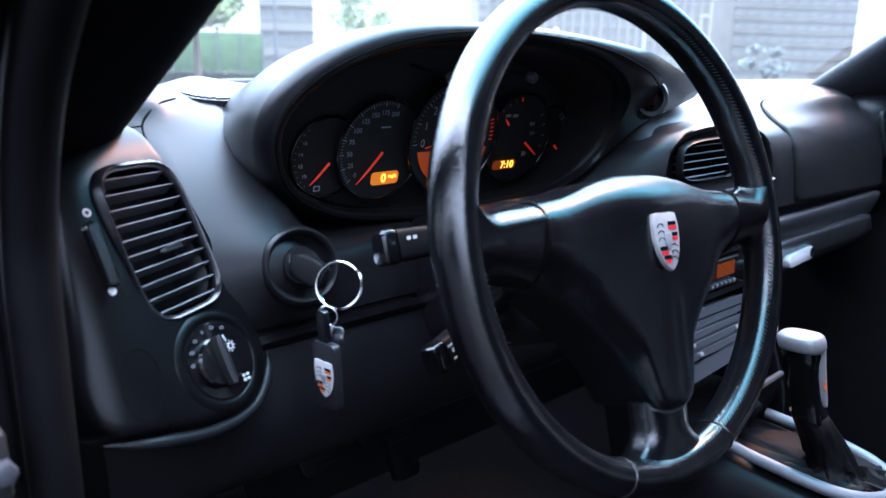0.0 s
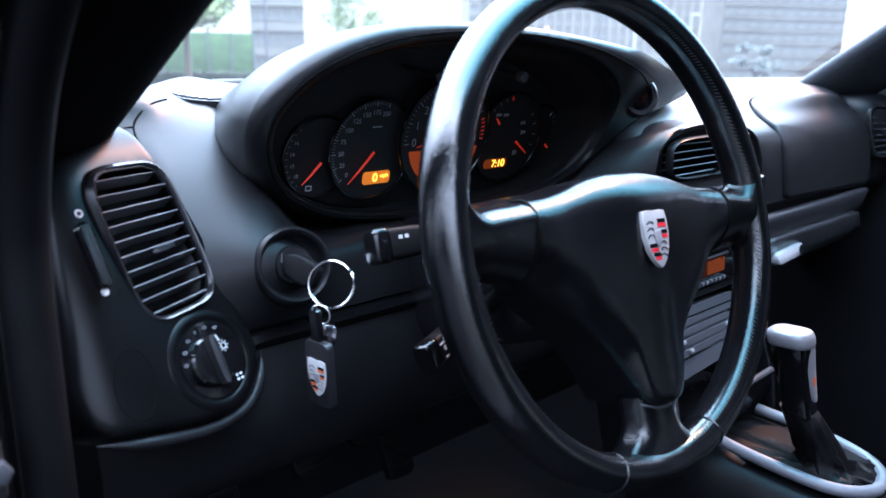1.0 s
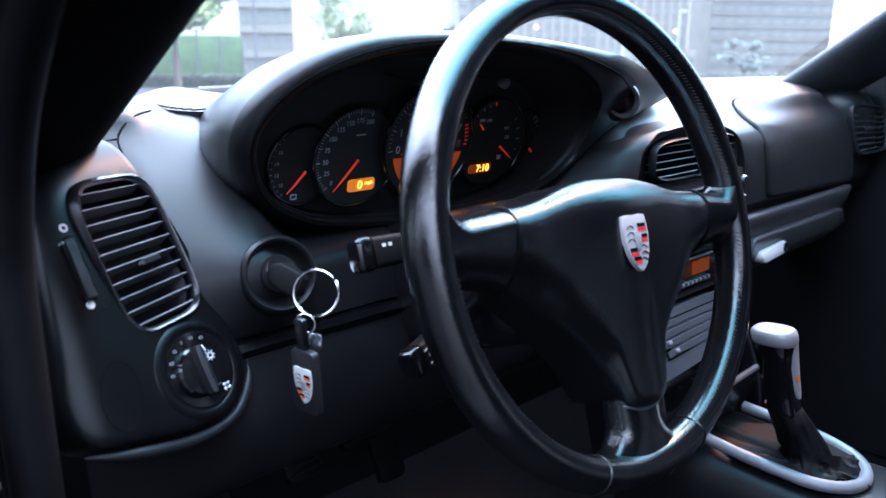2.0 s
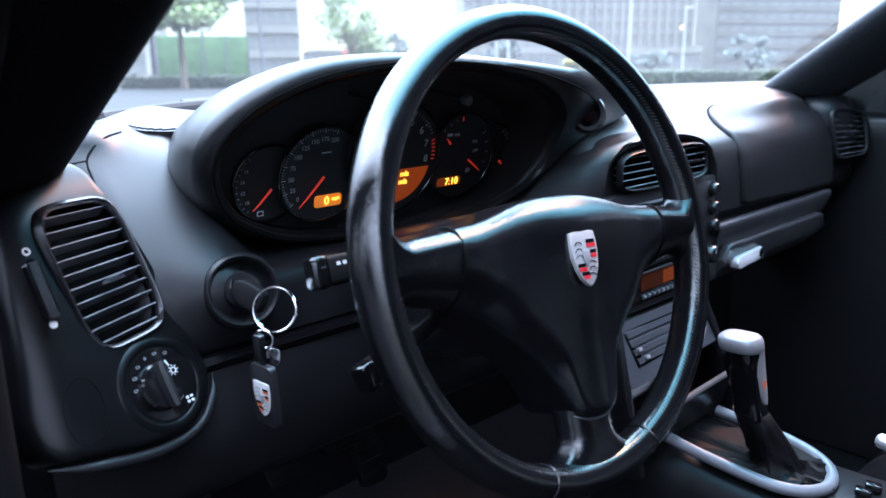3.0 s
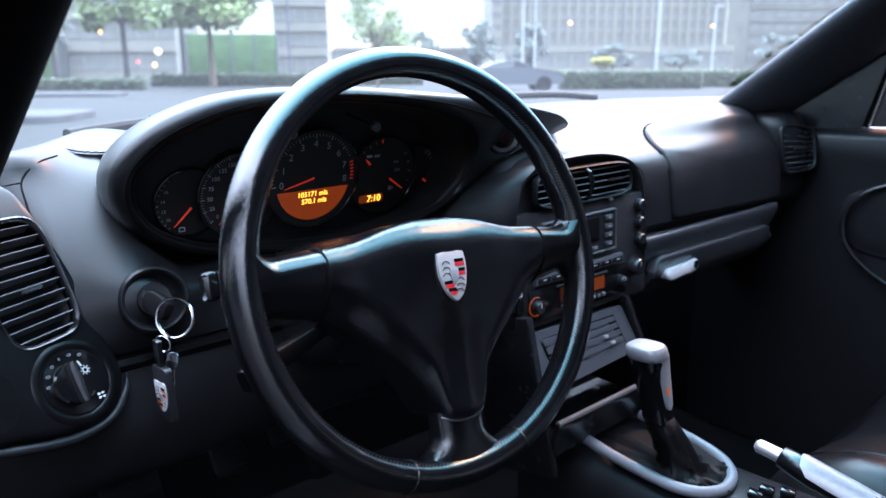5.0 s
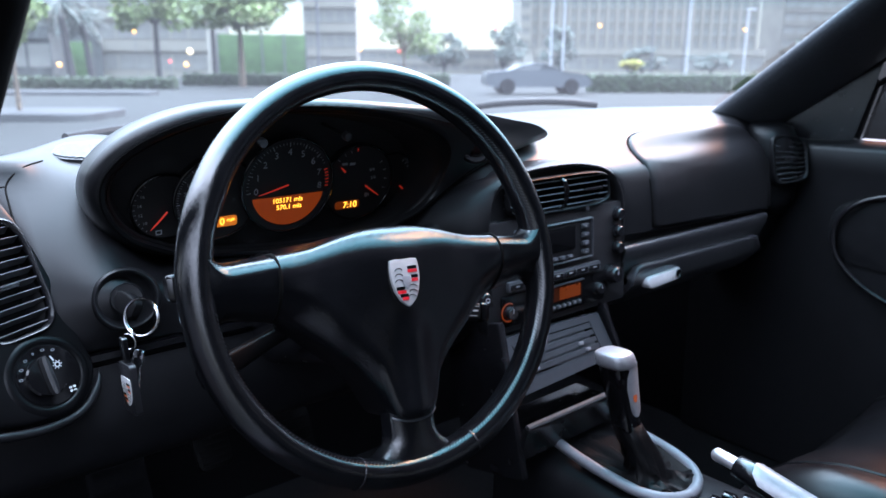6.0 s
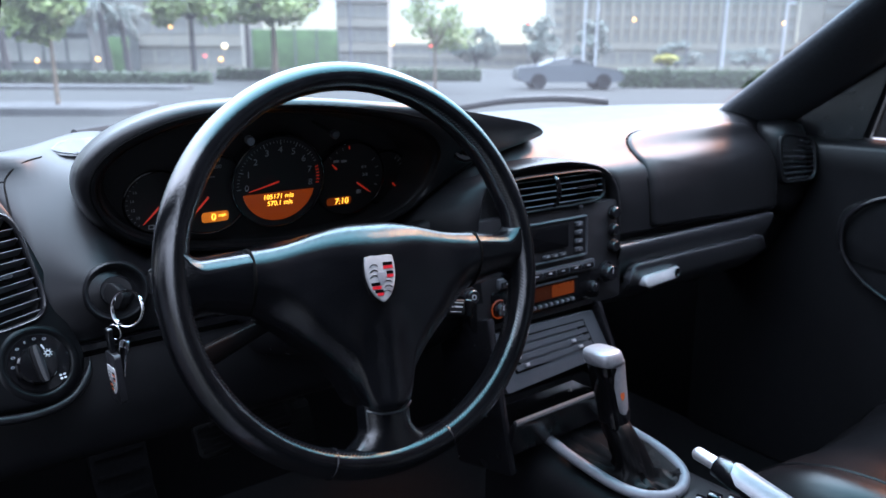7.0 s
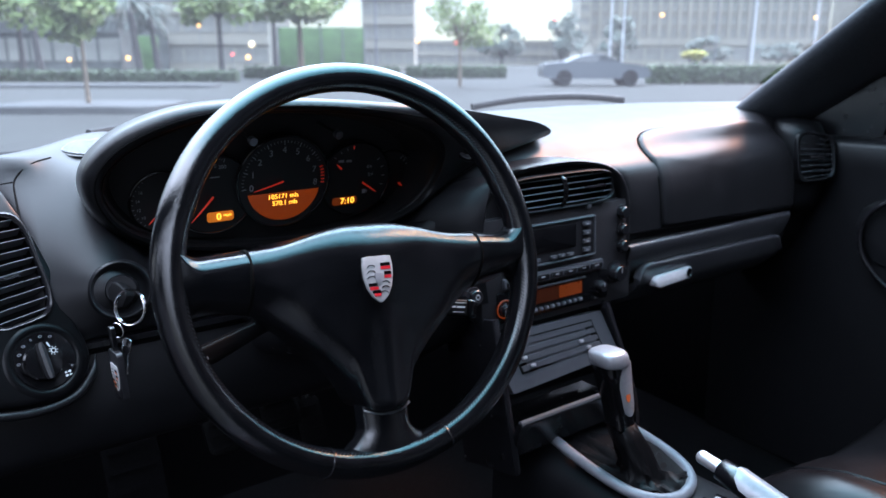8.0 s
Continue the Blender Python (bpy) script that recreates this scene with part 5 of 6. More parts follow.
for pts in ([(.28, .74, .892), (.40, .72, .904), (.52, .66, .906), (.60, .60, .897)], [(-.50, .60, .896), (-.36, .68, .901), (-.16, .74, .900), (.08, .76, .893)]):
    wiper = thing("wiper", "black windscreen wiper lying below the glass", "wiper", "windscreen wipers")
    bm = bmesh.new()
    tube(bm, curve_through(pts, 5), .0075, 8)
    part("blade", bm, RUBBER, wiper)
    bm = bmesh.new()
    tube(bm, curve_through([Vector(p) + Vector((0, .012, .004)) for p in pts[1:]], 5), .005, 8)
    part("arm", bm, MATT, wiper)

# seat
seat = thing("passenger_seat", "black leather passenger seat with creased cushion", "car seat")
bm = bmesh.new()
rings = []
for k in range(24):
    f = k / 23
    y = -.085 - .50 * f
    rise = math.sin(min(f * 3.2, 1) * math.pi / 2) ** .6
    ring = []
    for j in range(33):
        c = -1 + j / 16
        edge = abs(c) ** 6
        bolster = .020 * math.exp(-((abs(c) - .80) / .15) ** 2)
        z = .422 + (.088 + bolster - .012 * math.exp(-(c / .5) ** 2)) * rise - .10 * edge * 1.0
        z += .0025 * noise.noise((c * 6, f * 9, 1.0)) + .0015 * noise.noise((c * 19, f * 14, 4.0))
        ring.append(Vector((.335 + .255 * c, y + .05 * c * c * (1 - f), z)))
    ring += [Vector((.585, y, .25)), Vector((.085, y, .25))]
    rings.append(ring)
loft(bm, rings, True, True)
part("cushion", bm, SEAT_LEATHER, seat, smooth=70)
for c in (-.62, .62):
    bm = bmesh.new()
    tube(bm, [rings[k][int(round((c + 1) * 16))] + Vector((0, 0, .0005)) for k in range(24)], .0022, 6)
    part("piping", bm, SEAT_LEATHER, seat)
bm = bmesh.new()
loft(bm, [[Vector((.335 + w * x, y0 + d * z, zz)) for x, z in oval(1, 1, 28, 3)] for zz, w, y0, d in ((.40, .22, -.64, .07), (.6, .25, -.68, .07), (.85, .24, -.74, .06), (1.02, .16, -.78, .045), (1.08, .12, -.79, .03))], True, True)
part("backrest", bm, LEATHER, seat, smooth=70)

# pedals
for x, y, z, w, h, tilt in ((-.405, .40, .475, .048, .052, 35), (-.318, .40, .485, .06, .048, 35), (-.262, .42, .43, .042, .10, 25)):
    pedal = thing("pedal", "worn grey-black rubber pedal on a steel arm", "pedal", "pedals in the footwell")
    m = pose(x, y, z, 90 - tilt, 0, 0)
    bm = bmesh.new()
    slab(bm, rounded(w, h, .008), .012, m, .003)
    part("pad", bm, RUBBER, pedal)
    bm = bmesh.new()
    tube(bm, [(x, y + .012, z), (x, y + .05, z + .10), (x, y + .10, z + .2)], .008, 8)
    part("arm", bm, MATT, pedal)
    for k in range(5):
        bm = bmesh.new()
        box(bm, (w * .8, .003, .003), m @ pose(0, -h * .35 + k * h * .175, .001))
        part("rib", bm, RUBBER, pedal)
rest = thing("foot_rest", "flat dark foot rest beside the pedals", "foot rest")
bm = bmesh.new()
box(bm, (.075, .012, .26), pose(-.525, .42, .44, -28, 0, 0), .004)
part("plate", bm, CARPET, rest)
for k in range(8):
    bm = bmesh.new()
    box(bm, (.06, .004, .006), pose(-.525, .42, .44, -28, 0, 0) @ pose(0, -.007, -.10 + k * .028))
    part("rib", bm, CARPET, rest)
for dx, dz, w, h in ((-.012, .012, .010, .004), (.004, .010, .010, .004), (-.010, .002, .008, .004), (.006, -.001, .012, .004), (-.004, -.010, .014, .004)):
    bm = bmesh.new()
    box(bm, (w, .001, h), pose(-.525, .42, .44, -28, 0, 0) @ pose(dx, -.0098, -.055 + dz))
    part("print_bar", bm, DIM_INK, rest)

# floor, roof and rear close the cabin; unseen roof, sides and rear block light
bm = bmesh.new()
box(bm, (1.5, 2.6, .03), pose(0, -.60, .20))
tagged(part("floor", bm, CARPET), "black carpeted car floor", "floor", kind="structure")
bm = bmesh.new()
loft(bm, [[Vector((x, y, z - .02 * (x / .6) ** 2 + h)) for x in (-.62, -.45, -.2, 0, .2, .45, .60)] for y, z, h in ((-1.9, 1.22, 0), (-1.2, 1.26, 0), (-.6, 1.25, 0), (-.3, 1.215, 0), (-.18, 1.185, 0), (-.17, 1.20, .01), (-.3, 1.235, .02), (-.6, 1.27, .02), (-1.2, 1.28, .02), (-1.9, 1.24, .02))], False)
tagged(part("ceiling", bm, HEADLINER), "unseen black car roof added to shade the cabin", "ceiling", kind="structure")
bm = bmesh.new()
box(bm, (1.5, .05, 1.05), pose(0, -1.88, .72), .01)
tagged(part("wall_rear", bm, CARPET), "plain black wall added to close the unseen cabin rear", "wall", kind="structure")
bm = bmesh.new()
box(bm, (.05, 1.1, 1.02), pose(-.70, -1.34, .72), .02)
tagged(part("wall_side", bm, HEADLINER), "black trimmed cabin side behind the open door", "wall", kind="structure")
bm = bmesh.new()
box(bm, (.09, 1.62, .14), pose(.625, -1.10, 1.225), .02)
tagged(part("trim_roof", bm, HEADLINER), "black roof rail over the passenger window", "roof rail", kind="structure")
bm = bmesh.new()
box(bm, (.05, 1.0, .42), pose(.66, -1.40, 1.03), .02)
tagged(part("wall_quarter", bm, HEADLINER), "black trimmed cabin side behind the passenger door", "wall", kind="structure")
bm = bmesh.new()
box(bm, (1.42, .04, .68), pose(0, .68, .53))
tagged(part("wall_front", bm, CARPET), "black bulkhead ahead of the pedals", "wall", kind="structure")

# ---- outside: a parking lot with trees, hedges and buildings ----
OUT = Matrix.Translation((-.648, -.568, 0)) @ pose(0, 0, 0, 0, 0, -32.9) @ Matrix.Translation((0, 0, .987)) @ pose(0, 0, 0, 0, 1.1, 0) @ Matrix.Translation((0, 0, -.987))


def spot(bearing, d, z=0.0):
    """A place outside: bearing to the right of straight ahead, distance, height over the lot."""
    return Vector((.756 * bearing * d, d, z))


ASPHALT = material("grey_asphalt", (0.0186, 0.0193, 0.0184), 0.8, spec=0.1, vary=0.25, scale=0.35, bump=0.3, bump_scale=30)
CONCRETE = material("pale_concrete", (0.055, 0.056, 0.058), 0.85, spec=0.1, vary=0.15, scale=2)
HEDGE = material("hedge_leaves", (0.026, 0.040, 0.017), 0.75, vary=0.5, scale=4)
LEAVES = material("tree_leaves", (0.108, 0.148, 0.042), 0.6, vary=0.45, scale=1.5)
# distance haze put into the leaf colour: greyer than LEAVES
FAR_LEAVES = material("tree_leaves_greyed_for_haze", (0.066, 0.082, 0.070), 0.7, vary=0.35, scale=0.7)
YELLOW_LEAVES = material("yellow_shrub_leaves", (0.26, 0.24, 0.05), 0.7, vary=0.3, scale=1)
BARK = material("grey_brown_bark", (0.13, 0.098, 0.072), 0.9, vary=0.3, scale=10)
DARK_BARK = material("dark_bark", (0.045, 0.041, 0.042), 0.9, vary=0.3, scale=6)
WALL_WHITE = material("white_render_wall", (0.240, 0.222, 0.192), 0.8, spec=0.1, vary=0.08, scale=.3)
WALL_GREY = material("pale_grey_concrete_wall", (0.170, 0.158, 0.138), 0.8, spec=0.1, vary=0.1, scale=.2)
SHOP_WALL = material("dark_shop_front", (0.075, 0.078, 0.076), 0.6, spec=0.2, vary=0.3, scale=.6)
# panes kept near the wall colour, so the haze before them is painted in
WINDOW = material("window_glass_paled_for_haze", (0.170, 0.165, 0.152), 0.5, spec=0.2, vary=0.25, scale=.3)
GREENWALL = material("green_screen_cloth", (0.062, 0.112, 0.040), 0.8, vary=0.25, scale=1.2)
POLE = material("grey_painted_steel", (0.10, 0.10, 0.11), 0.5, vary=0.1)
POLE_WHITE = material("white_painted_steel", (0.4, 0.4, 0.42), 0.5, vary=0.1)
CAR_GREY = material("grey_car_paint", (0.062, 0.068, 0.078), 0.45, metal=.2, vary=.05, coat=.1)
CAR_GLASS = material("dark_car_glass", (0.022, 0.024, 0.028), 0.3, vary=0.1)
LAMP = material("amber_lamp_glow", (0.8, 0.4, 0.1), 0.5, glow=(1.0, 0.45, 0.12), power=0.6)
LAMP_RED = material("red_lamp_glow", (0.8, 0.1, 0.1), 0.5, glow=(1.0, 0.10, 0.10), power=0.5)
LAMP_WARM = material("warm_window_glow", (0.8, 0.7, 0.5), 0.5, glow=(1.0, 0.75, 0.45), power=0.5)

bm = bmesh.new()
bmesh.ops.create_grid(bm, x_segments=8, y_segments=8, size=1500, matrix=OUT)
tagged(part("ground", bm, ASPHALT, smooth=0), "grey asphalt parking lot", "ground", kind="structure")
for b, d, w in ((-.16, 15.5, 1.2), (.10, 27, 1.0), (-.30, 26, 1.4), (.25, 24, 1.2)):
    bm = bmesh.new()
    box(bm, (w * 3, .12, .004), OUT @ Matrix.Translation(spot(b, d, .004)))
    tagged(part("painted_line", bm, CONCRETE), "worn pale painted line on the asphalt", "road marking", "painted lines", kind="structure")

kerb = thing("kerb_island", "pale concrete kerb island round a young tree", "kerb", kind="structure")
bm = bmesh.new()
slab(bm, rounded(3.6, 2.6, .6), .16, OUT @ Matrix.Translation(spot(-.625, 15.8, .14)), .03)
part("kerb", bm, CONCRETE, kerb)
bm = bmesh.new()
slab(bm, rounded(12, 1.6, .4), .16, OUT @ Matrix.Translation(spot(-.66, 30, .12)), .03)
tagged(part("kerb_strip", bm, CONCRETE), "pale concrete kerb strip across the lot", "kerb", kind="structure")


def leaf_cloud(bm, centre, radii, count, size, rng):
    for _ in range(count):
        while True:
            p = Vector((rng.uniform(-1, 1), rng.uniform(-1, 1), rng.uniform(-1, 1)))
            if .25 < p.length < 1:
                break
        p = Vector(centre) + Vector((p.x * radii[0], p.y * radii[1], p.z * radii[2]))
        u = Vector((rng.gauss(0, 1), rng.gauss(0, 1), rng.gauss(0, 1))).normalized()
        v = u.orthogonal().normalized()
        s = size * rng.uniform(.6, 1.4)
        bm.faces.new([bm.verts.new(OUT @ (p + u * s * a + v * s * b * .6)) for a, b in ((-1, 0), (0, -1), (1, 0), (0, 1))])


def tree(label, bearing, d, trunk_h, crown, trunk_r, seed, mat=None, bark=None, clumps=12, leaves=90, leaf=.12, lean=0.0):
    """A tapered trunk with limbs, and a crown of many small leaves in uneven clumps."""
    rng = random.Random(seed)
    foot = spot(bearing, d)
    t = thing("tree", label, "tree", "trees outside")
    cz, rx, rz = crown
    top = foot + Vector((lean, 0, trunk_h))
    bm = bmesh.new()
    tube(bm, [OUT @ foot, OUT @ foot.lerp(top, .5), OUT @ top], [trunk_r * 1.2, trunk_r, trunk_r * .75], 10)
    for k in range(6):
        a = 2 * math.pi * k / 6 + rng.random()
        end = top + Vector((math.cos(a) * rx * .6, math.sin(a) * rx * .6, (cz - trunk_h) * 1.0 + rng.uniform(-.2, .4) * rz))
        tube(bm, [OUT @ top, OUT @ (top.lerp(end, .5) + Vector((0, 0, .1 * rz))), OUT @ end], [trunk_r * .6, trunk_r * .35, trunk_r * .12], 6)
    part("trunk", bm, bark or BARK, t)
    bm = bmesh.new()
    for k in range(clumps):
        a, h = rng.uniform(0, 2 * math.pi), rng.uniform(-.75, .85)
        r = math.sqrt(max(1 - h * h, .1)) * rng.uniform(.35, .95)
        c = top + Vector((math.cos(a) * rx * r, math.sin(a) * rx * r, cz - trunk_h + h * rz))
        q = rng.uniform(.28, .48)
        leaf_cloud(bm, c, (rx * q, rx * q, rz * q * .8), leaves, leaf, rng)
    part("crown", bm, mat or LEAVES, t, smooth=0)
    return t


tree("young leafy tree with thin pale trunk on the kerb island", -.628, 16, 1.5, (2.45, 1.05, 1.0), .045, 1, clumps=28, leaves=130, leaf=.085)
tree("broad leafy street tree with grey trunk", -.245, 45, 3.4, (5.2, 3.8, 2.1), .17, 2, clumps=30, leaves=190, leaf=.19, bark=BARK)
tree("leafy street tree with dark trunk behind the hedge", -.385, 58, 4.2, (6.0, 3.2, 2.4), .2, 3, bark=DARK_BARK, clumps=18, leaves=110, leaf=.22)
tree("leafy street tree with dark trunk behind the hedge", -.29, 62, 4.2, (6.4, 3.4, 2.2), .2, 8, bark=DARK_BARK, clumps=18, leaves=110, leaf=.22)
tree("green leafy tree by the lot with thin trunk", .036, 31, 1.7, (3.0, 1.55, 1.55), .06, 4, clumps=18, leaves=110, leaf=.1)
tree("leafy tree with dark trunk at the lot's edge", -.735, 55, 3.6, (5.2, 2.8, 2.0), .2, 5, bark=DARK_BARK, clumps=16, leaves=100, leaf=.2)
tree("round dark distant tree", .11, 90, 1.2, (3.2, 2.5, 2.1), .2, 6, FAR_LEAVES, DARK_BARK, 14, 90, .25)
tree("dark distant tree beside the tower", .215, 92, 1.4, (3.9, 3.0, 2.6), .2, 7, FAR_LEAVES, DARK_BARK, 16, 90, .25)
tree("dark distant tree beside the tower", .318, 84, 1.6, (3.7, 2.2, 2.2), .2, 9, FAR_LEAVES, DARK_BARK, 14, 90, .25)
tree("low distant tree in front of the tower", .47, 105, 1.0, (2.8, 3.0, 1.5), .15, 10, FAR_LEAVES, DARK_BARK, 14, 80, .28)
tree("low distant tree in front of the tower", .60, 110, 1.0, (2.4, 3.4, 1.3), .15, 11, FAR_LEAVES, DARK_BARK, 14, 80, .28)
tree("yellow-leaved shrub in front of the tower", .448, 80, .4, (1.8, 1.5, .8), .1, 12, YELLOW_LEAVES, DARK_BARK, 8, 80, .2)
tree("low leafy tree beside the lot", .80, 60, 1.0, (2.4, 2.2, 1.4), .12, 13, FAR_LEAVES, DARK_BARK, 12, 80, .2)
for b, d, h, seed in ((-.530, 56, 5.6, 21), (-.497, 64, 5.2, 22), (-.705, 62, 6.5, 23)):
    rng = random.Random(seed)
    palm = thing("palm_tree", "palm tree with dark straight trunk", "tree", "palms outside")
    foot = spot(b, d)
    bm = bmesh.new()
    tube(bm, [OUT @ foot, OUT @ (foot + Vector((-.2, 0, h * .5))), OUT @ (foot + Vector((-.45, 0, h)))], [.32, .24, .22], 10)
    part("trunk", bm, DARK_BARK, palm)
    head = foot + Vector((-.45, 0, h))
    for k in range(26):
        a = rng.uniform(0, 2 * math.pi)
        up, r = rng.uniform(-.6, 1.2), rng.uniform(1.5, 2.3)
        pts = [head + Vector((math.cos(a) * r * f, math.sin(a) * r * f, up * f * 1.6 - 1.5 * f * f)) for f in (0, .25, .5, .75, 1)]
        bm = bmesh.new()
        side = Vector((-math.sin(a), math.cos(a), 0))
        for p, q in zip(pts, pts[1:]):
            for s in (-1, 1):
                for e in (0, .5):
                    c = p.lerp(q, e)
                    bm.faces.new([bm.verts.new(OUT @ v) for v in (c, c + (q - p) * .35, c + (q - p) * .7 + side * s * .32 - Vector((0, 0, .2)))])
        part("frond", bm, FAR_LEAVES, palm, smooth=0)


def hedge(b0, b1, d, h, seed):
    rng = random.Random(seed)
    a, b = spot(b0, d), spot(b1, d)
    hd = thing("hedge", "low clipped green hedge along the lot", "hedge", "hedges along the lot")
    bm = bmesh.new()
    box(bm, (b.x - a.x, 1.0, h * .9), OUT @ pose((a.x + b.x) / 2, d + .2, h * .45), .05)
    part("core", bm, HEDGE, hd)
    bm = bmesh.new()
    n = int((b.x - a.x) * 70)
    for _ in range(n):
        x, y, z = rng.uniform(a.x, b.x), rng.uniform(-.35, .75), rng.uniform(.05, h)
        if z < h * .85:
            y = -.32 + rng.uniform(-.06, .06)
        u = Vector((rng.gauss(0, 1), rng.gauss(0, 1), rng.gauss(0, 1))).normalized()
        v = u.orthogonal()
        p = Vector((x, d + y, z))
        s = rng.uniform(.05, .13)
        bm.faces.new([bm.verts.new(OUT @ (p + u * s * i + v * s * j)) for i, j in ((-1, 0), (0, -.7), (1, 0), (0, .7))])
    tagged(part("foliage", bm, HEDGE, hd, smooth=0), kind="stuff")


hedge(-.86, -.36, 39, .62, 31)
hedge(-.345, -.07, 47, .80, 32)
hedge(-.06, .118, 48, .85, 33)
hedge(.372, .635, 35, .95, 34)
hedge(.64, 1.0, 38, .95, 35)


def block(label, b0, b1, d, z0, z1, wall, storeys, bays, fins=False, depth=14, glow=()):
    """A building with real window panes set into its front, and fins or floor slabs proud of it."""
    a, b = spot(b0, d), spot(b1, d)
    w = b.x - a.x
    bl = thing("building", label, "building", "buildings round the lot")
    bm = bmesh.new()
    box(bm, (w, depth, z1 - z0), OUT @ pose((a.x + b.x) / 2, d + depth / 2, (z0 + z1) / 2))
    part("wall", bm, wall, bl, smooth=0)
    bm = bmesh.new()
    box(bm, (w * 1.01, depth, .5), OUT @ pose((a.x + b.x) / 2, d + depth / 2 - .2, z1 + .25))
    part("roof", bm, wall, bl, smooth=0)
    ch, cw = (z1 - z0) / storeys, w / bays
    bm = bmesh.new()
    box(bm, (cw * (.55 if fins else .86), .12, ch * (.62 if fins else .5)))
    proto = part("window", bm, WINDOW, bl, smooth=0)
    proto.matrix_world = OUT @ pose(a.x + cw / 2, d - .02, z0 + ch / 2)
    for i in range(bays):
        for k in range(storeys):
            if i or k:
                o = new("window", proto.data)
                o.parent = bl
                o.matrix_world = OUT @ pose(a.x + cw * (i + .5), d - .02, z0 + ch * (k + .5))
    if fins:
        for i in range(bays + 1):
            bm = bmesh.new()
            box(bm, (cw * .28, .4, z1 - z0), OUT @ pose(a.x + cw * i, d - .15, (z0 + z1) / 2))
            part("fin", bm, WALL_WHITE, bl, smooth=0)
    else:
        for k in range(storeys + 1):
            bm = bmesh.new()
            box(bm, (w * 1.005, .3, ch * .28), OUT @ pose((a.x + b.x) / 2, d - .12, z0 + ch * k))
            part("slab", bm, wall, bl, smooth=0)
    return bl


block("tall pale hotel tower with vertical white fins", .262, .68, 210, 0, 42, WALL_GREY, 12, 24, True)
block("low white podium of the hotel tower", .27, .70, 190, 0, 6, WALL_WHITE, 1, 14)
block("pale grey tower beyond the lot", .728, .98, 220, 0, 46, WALL_GREY, 12, 10)
block("pale narrow tower wing", .245, .262, 205, 0, 40, WALL_WHITE, 12, 1)
block("white building with balconies behind the trees", -.72, -.30, 95, 0, 22, WALL_WHITE, 6, 14)
block("low dark-fronted shop building behind the palms", -.80, -.56, 80, 0, 4.6, SHOP_WALL, 1, 6)
block("white building behind the lamp post", -.135, -.045, 105, 0, 26, WALL_WHITE, 8, 5)
block("pale distant building row", -.045, .25, 230, 0, 7, WALL_WHITE, 2, 16)
block("pale balconied building beyond the palms", -1.05, -.74, 90, 0, 20, WALL_WHITE, 6, 8)

green = thing("green_wall", "tall green screened fence panel behind the hedge", "fence")
a, b = spot(-.283, 72), spot(-.132, 72)
bm = bmesh.new()
box(bm, (b.x - a.x, .2, 4.0), OUT @ pose((a.x + b.x) / 2, 72, 2.2), .03)
part("panel", bm, GREENWALL, green)
for k in range(5):
    bm = bmesh.new()
    box(bm, (.12, .3, 4.3), OUT @ pose(lerp(a.x, b.x, k / 4), 72, 2.15))
    part("post", bm, POLE, green)
small_green = thing("green_wall", "narrow green screened fence panel by the palms", "fence")
bm = bmesh.new()
box(bm, (1.8, .2, 3.0), OUT @ Matrix.Translation(spot(-.512, 68, 1.8)), .03)
part("panel", bm, GREENWALL, small_green)

for b, d, h, r, mat, lab in ((-.112, 55, 9, .10, POLE, "dark steel lamp post"), (.300, 62, 8, .10, POLE_WHITE, "white steel lamp post"), (.322, 60, 8, .09, POLE_WHITE, "white steel lamp post"), (.552, 70, 9, .12, POLE_WHITE, "white steel lamp post"), (.486, 80, 9, .10, POLE, "dark steel lamp post"), (.545, 85, 9, .09, POLE, "dark steel lamp post"), (.66, 72, 7, .10, POLE_WHITE, "white steel lamp post")):
    post = thing("street_lamp", lab + " at the edge of the lot", "lamp post", "lamp posts")
    foot = spot(b, d)
    bm = bmesh.new()
    tube(bm, [OUT @ foot, OUT @ (foot + Vector((0, 0, h)))], [r, r * .7], 10)
    part("post", bm, mat, post)
    bm = bmesh.new()
    box(bm, (.9, .3, .14), OUT @ Matrix.Translation(foot + Vector((.35, 0, h))), .04)
    part("head", bm, mat, post)
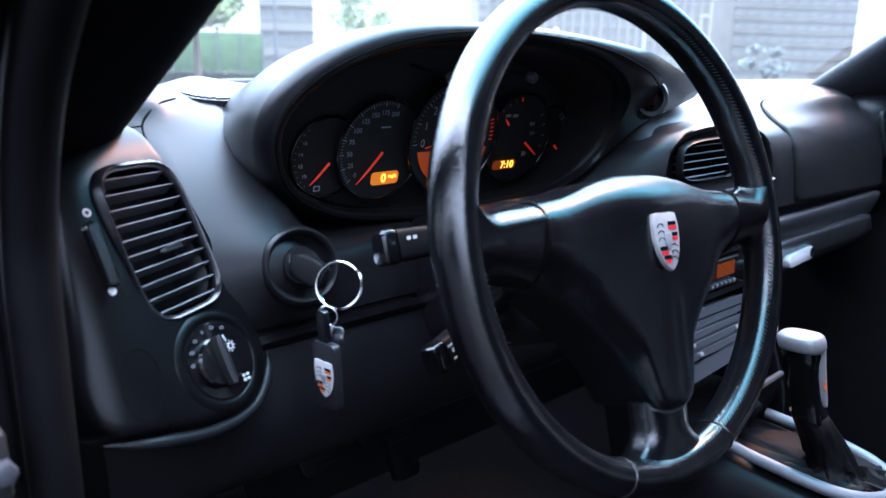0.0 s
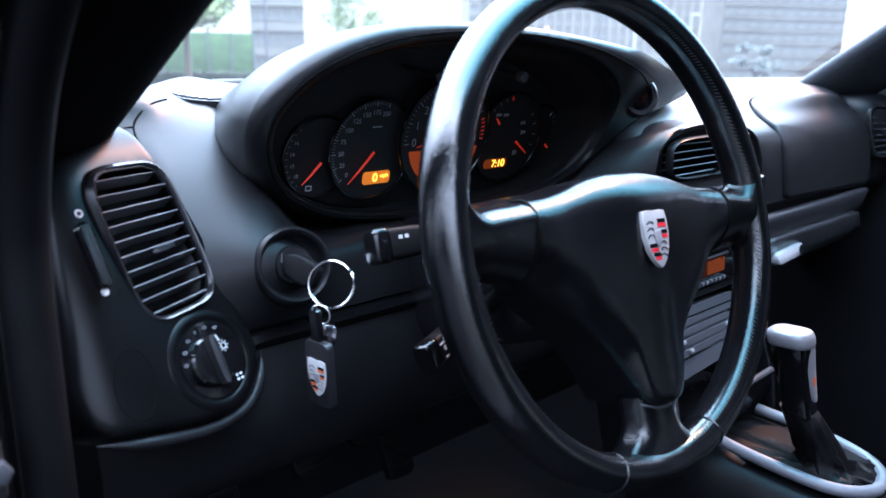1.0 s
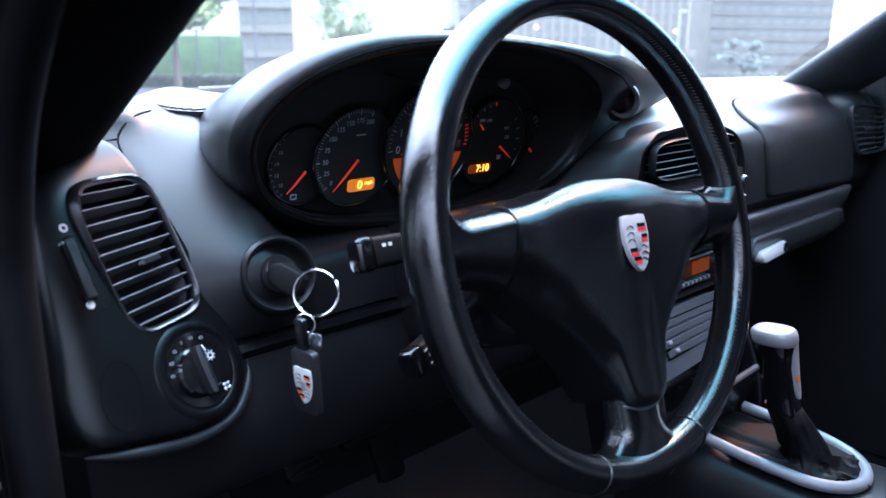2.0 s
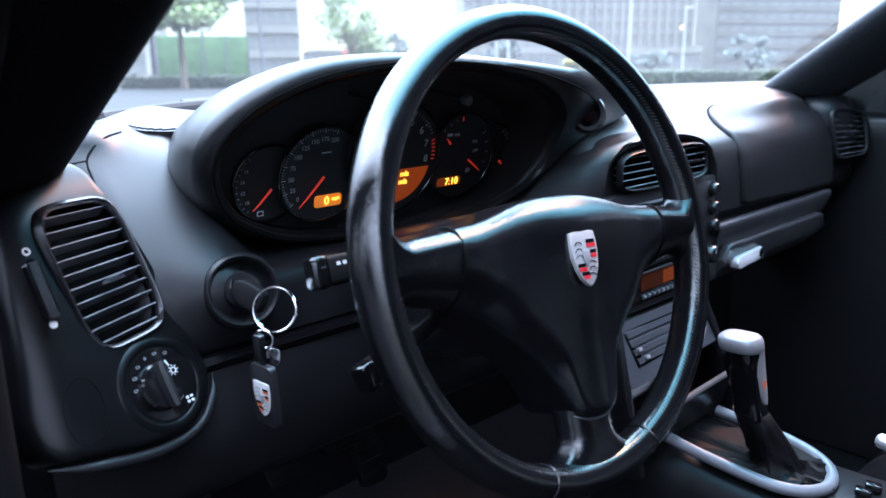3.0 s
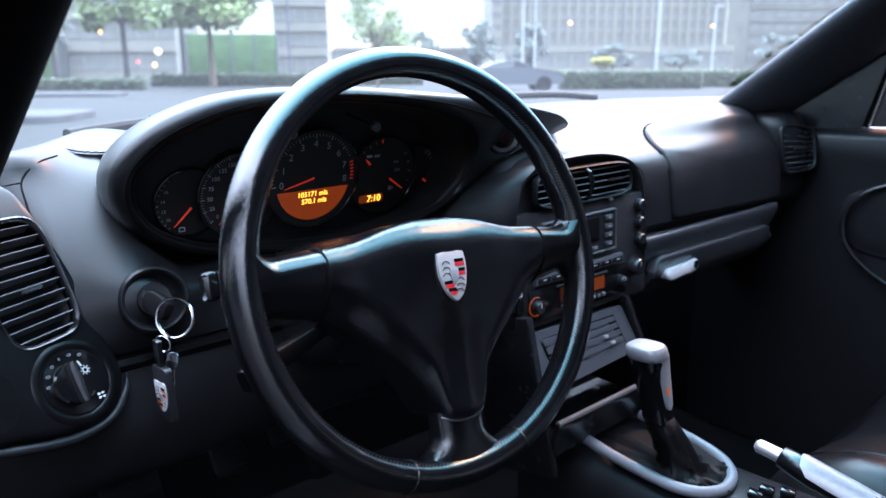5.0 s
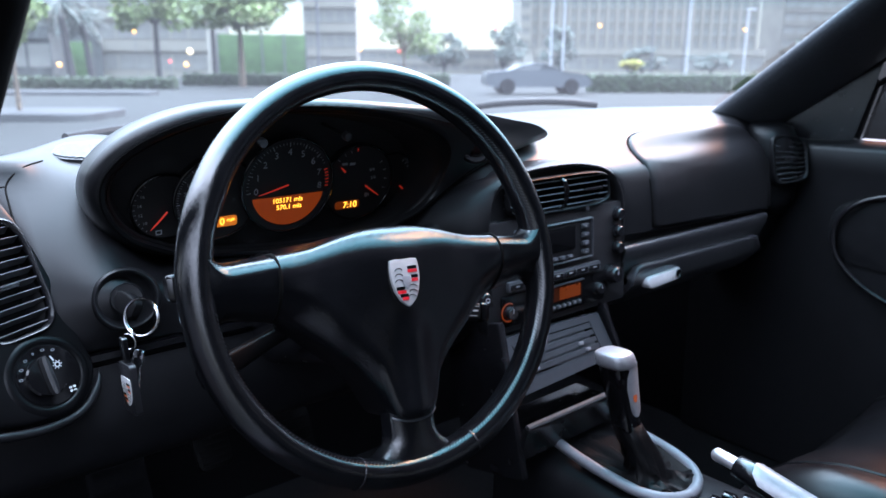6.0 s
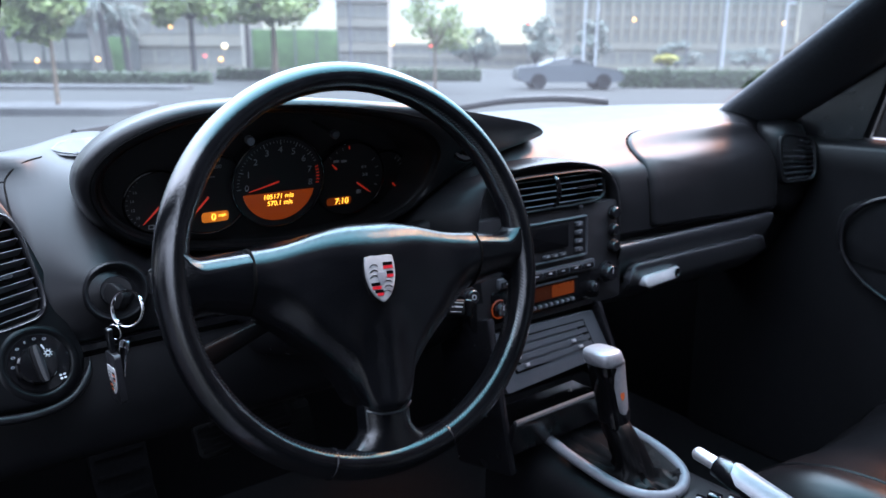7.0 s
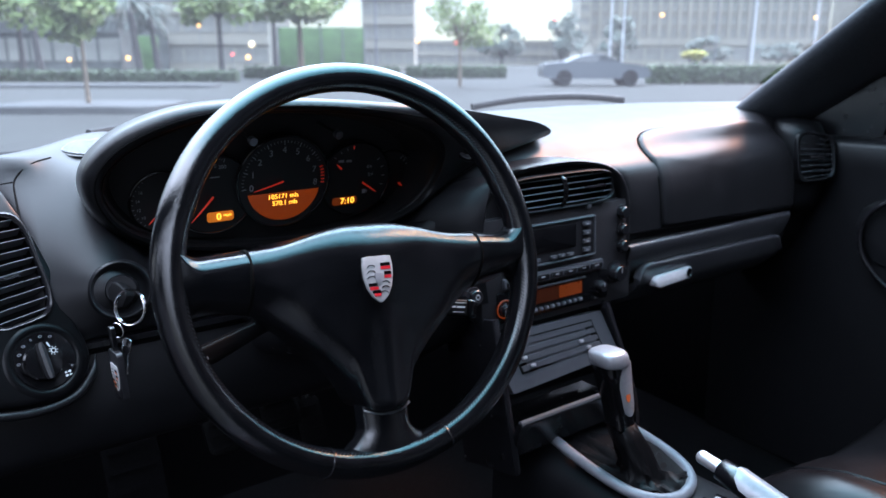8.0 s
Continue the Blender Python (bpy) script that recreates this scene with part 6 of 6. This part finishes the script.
for b, d, z, r, mat, lab in ((-.549, 70, 1.35, .30, LAMP, "amber"), (-.338, 75, 1.45, .34, LAMP, "amber"), (-.330, 88, 3.0, .5, LAMP_WARM, "warm white"), (-.653, 68, 1.2, .25, LAMP, "amber"), (-.420, 90, 5.2, .28, LAMP, "amber"), (-.039, 70, 2.9, .26, LAMP, "amber"), (.388, 150, 10, .55, LAMP, "amber"), (.657, 150, 9.5, .5, LAMP, "amber"), (.201, 88, 5.9, .36, LAMP_RED, "red"), (.029, 60, 2.5, .2, LAMP_RED, "red"), (.237, 150, 7.5, .5, LAMP_WARM, "warm white"), (-.365, 80, 1.8, .22, LAMP_RED, "red")):
    lamp = thing("distant_lamp", lab + " lamp glowing in the distance on a thin post", "lamp", "distant lamps")
    p = spot(b, d, z)
    bm = bmesh.new()
    bmesh.ops.create_icosphere(bm, subdivisions=2, radius=r * .62, matrix=OUT @ Matrix.Translation(p))
    part("globe", bm, mat, lamp)
    bm = bmesh.new()
    tube(bm, [OUT @ spot(b, d), OUT @ p], .04, 6)
    part("post", bm, POLE, lamp)

# the parked coupe
coupe = thing("parked_car", "grey two-door coupe parked across the lot", "car", at=OUT @ Matrix.Translation(spot(.272, 32.5)) @ pose(0, 0, 0, 0, 0, 0))
side = [(-2.28, .42), (-2.30, .70), (-2.22, .92), (-1.7, .98), (-1.25, 1.02), (-.75, 1.24), (-.2, 1.33), (.25, 1.31), (.75, 1.12), (1.05, .97), (1.7, .90), (2.15, .78), (2.30, .60), (2.28, .38), (1.9, .30), (-1.9, .30)]
bm = bmesh.new()
rings = []
for y, k in ((-.88, .90), (-.90, .97), (-.84, 1.0), (-.45, 1.03), (0, 1.04), (.45, 1.03), (.84, 1.0), (.90, .97), (.88, .90)):
    rings.append([Vector((x * lerp(.985, 1, min(k, 1)), y * (1 if z < 1.0 else .80), z if z < .95 else .95 + (z - .95) * min(k, 1.0))) for x, z in side])
loft(bm, rings, True, True)
part("body", bm, CAR_GREY, coupe, smooth=40)
bm = bmesh.new()
for s in (-1, 1):
    slab(bm, [(-1.15, 1.0), (-.72, 1.20), (-.2, 1.27), (.2, 1.25), (.68, 1.08), (.85, .99)], .02, Matrix(((1, 0, 0, 0), (0, -.35 * s, -s, .905 * s + .22 * s), (0, 1, 0, 0), (0, 0, 0, 1))))
part("side_window", bm, CAR_GLASS, coupe)
for x in (-1.38, 1.42):
    for s in (-1, 1):
        bm = bmesh.new()
        spin(bm, [(.20, -.11), (.32, -.11), (.335, -.07), (.335, .07), (.32, .11), (.20, .11)], axes((x, .80 * s, .335), (1, 0, 0), (0, 0, 1)), 28)
        tyre = part("wheel", bm, RUBBER, coupe)
        bm = bmesh.new()
        spin(bm, [(.21, -.10), (.21, .115), (.16, .105), (.05, .11), (.01, .11)], axes((x, .80 * s, .335), (1, 0, 0), (0, 0, 1)), 20)
        part("rim", bm, GREY, tyre)
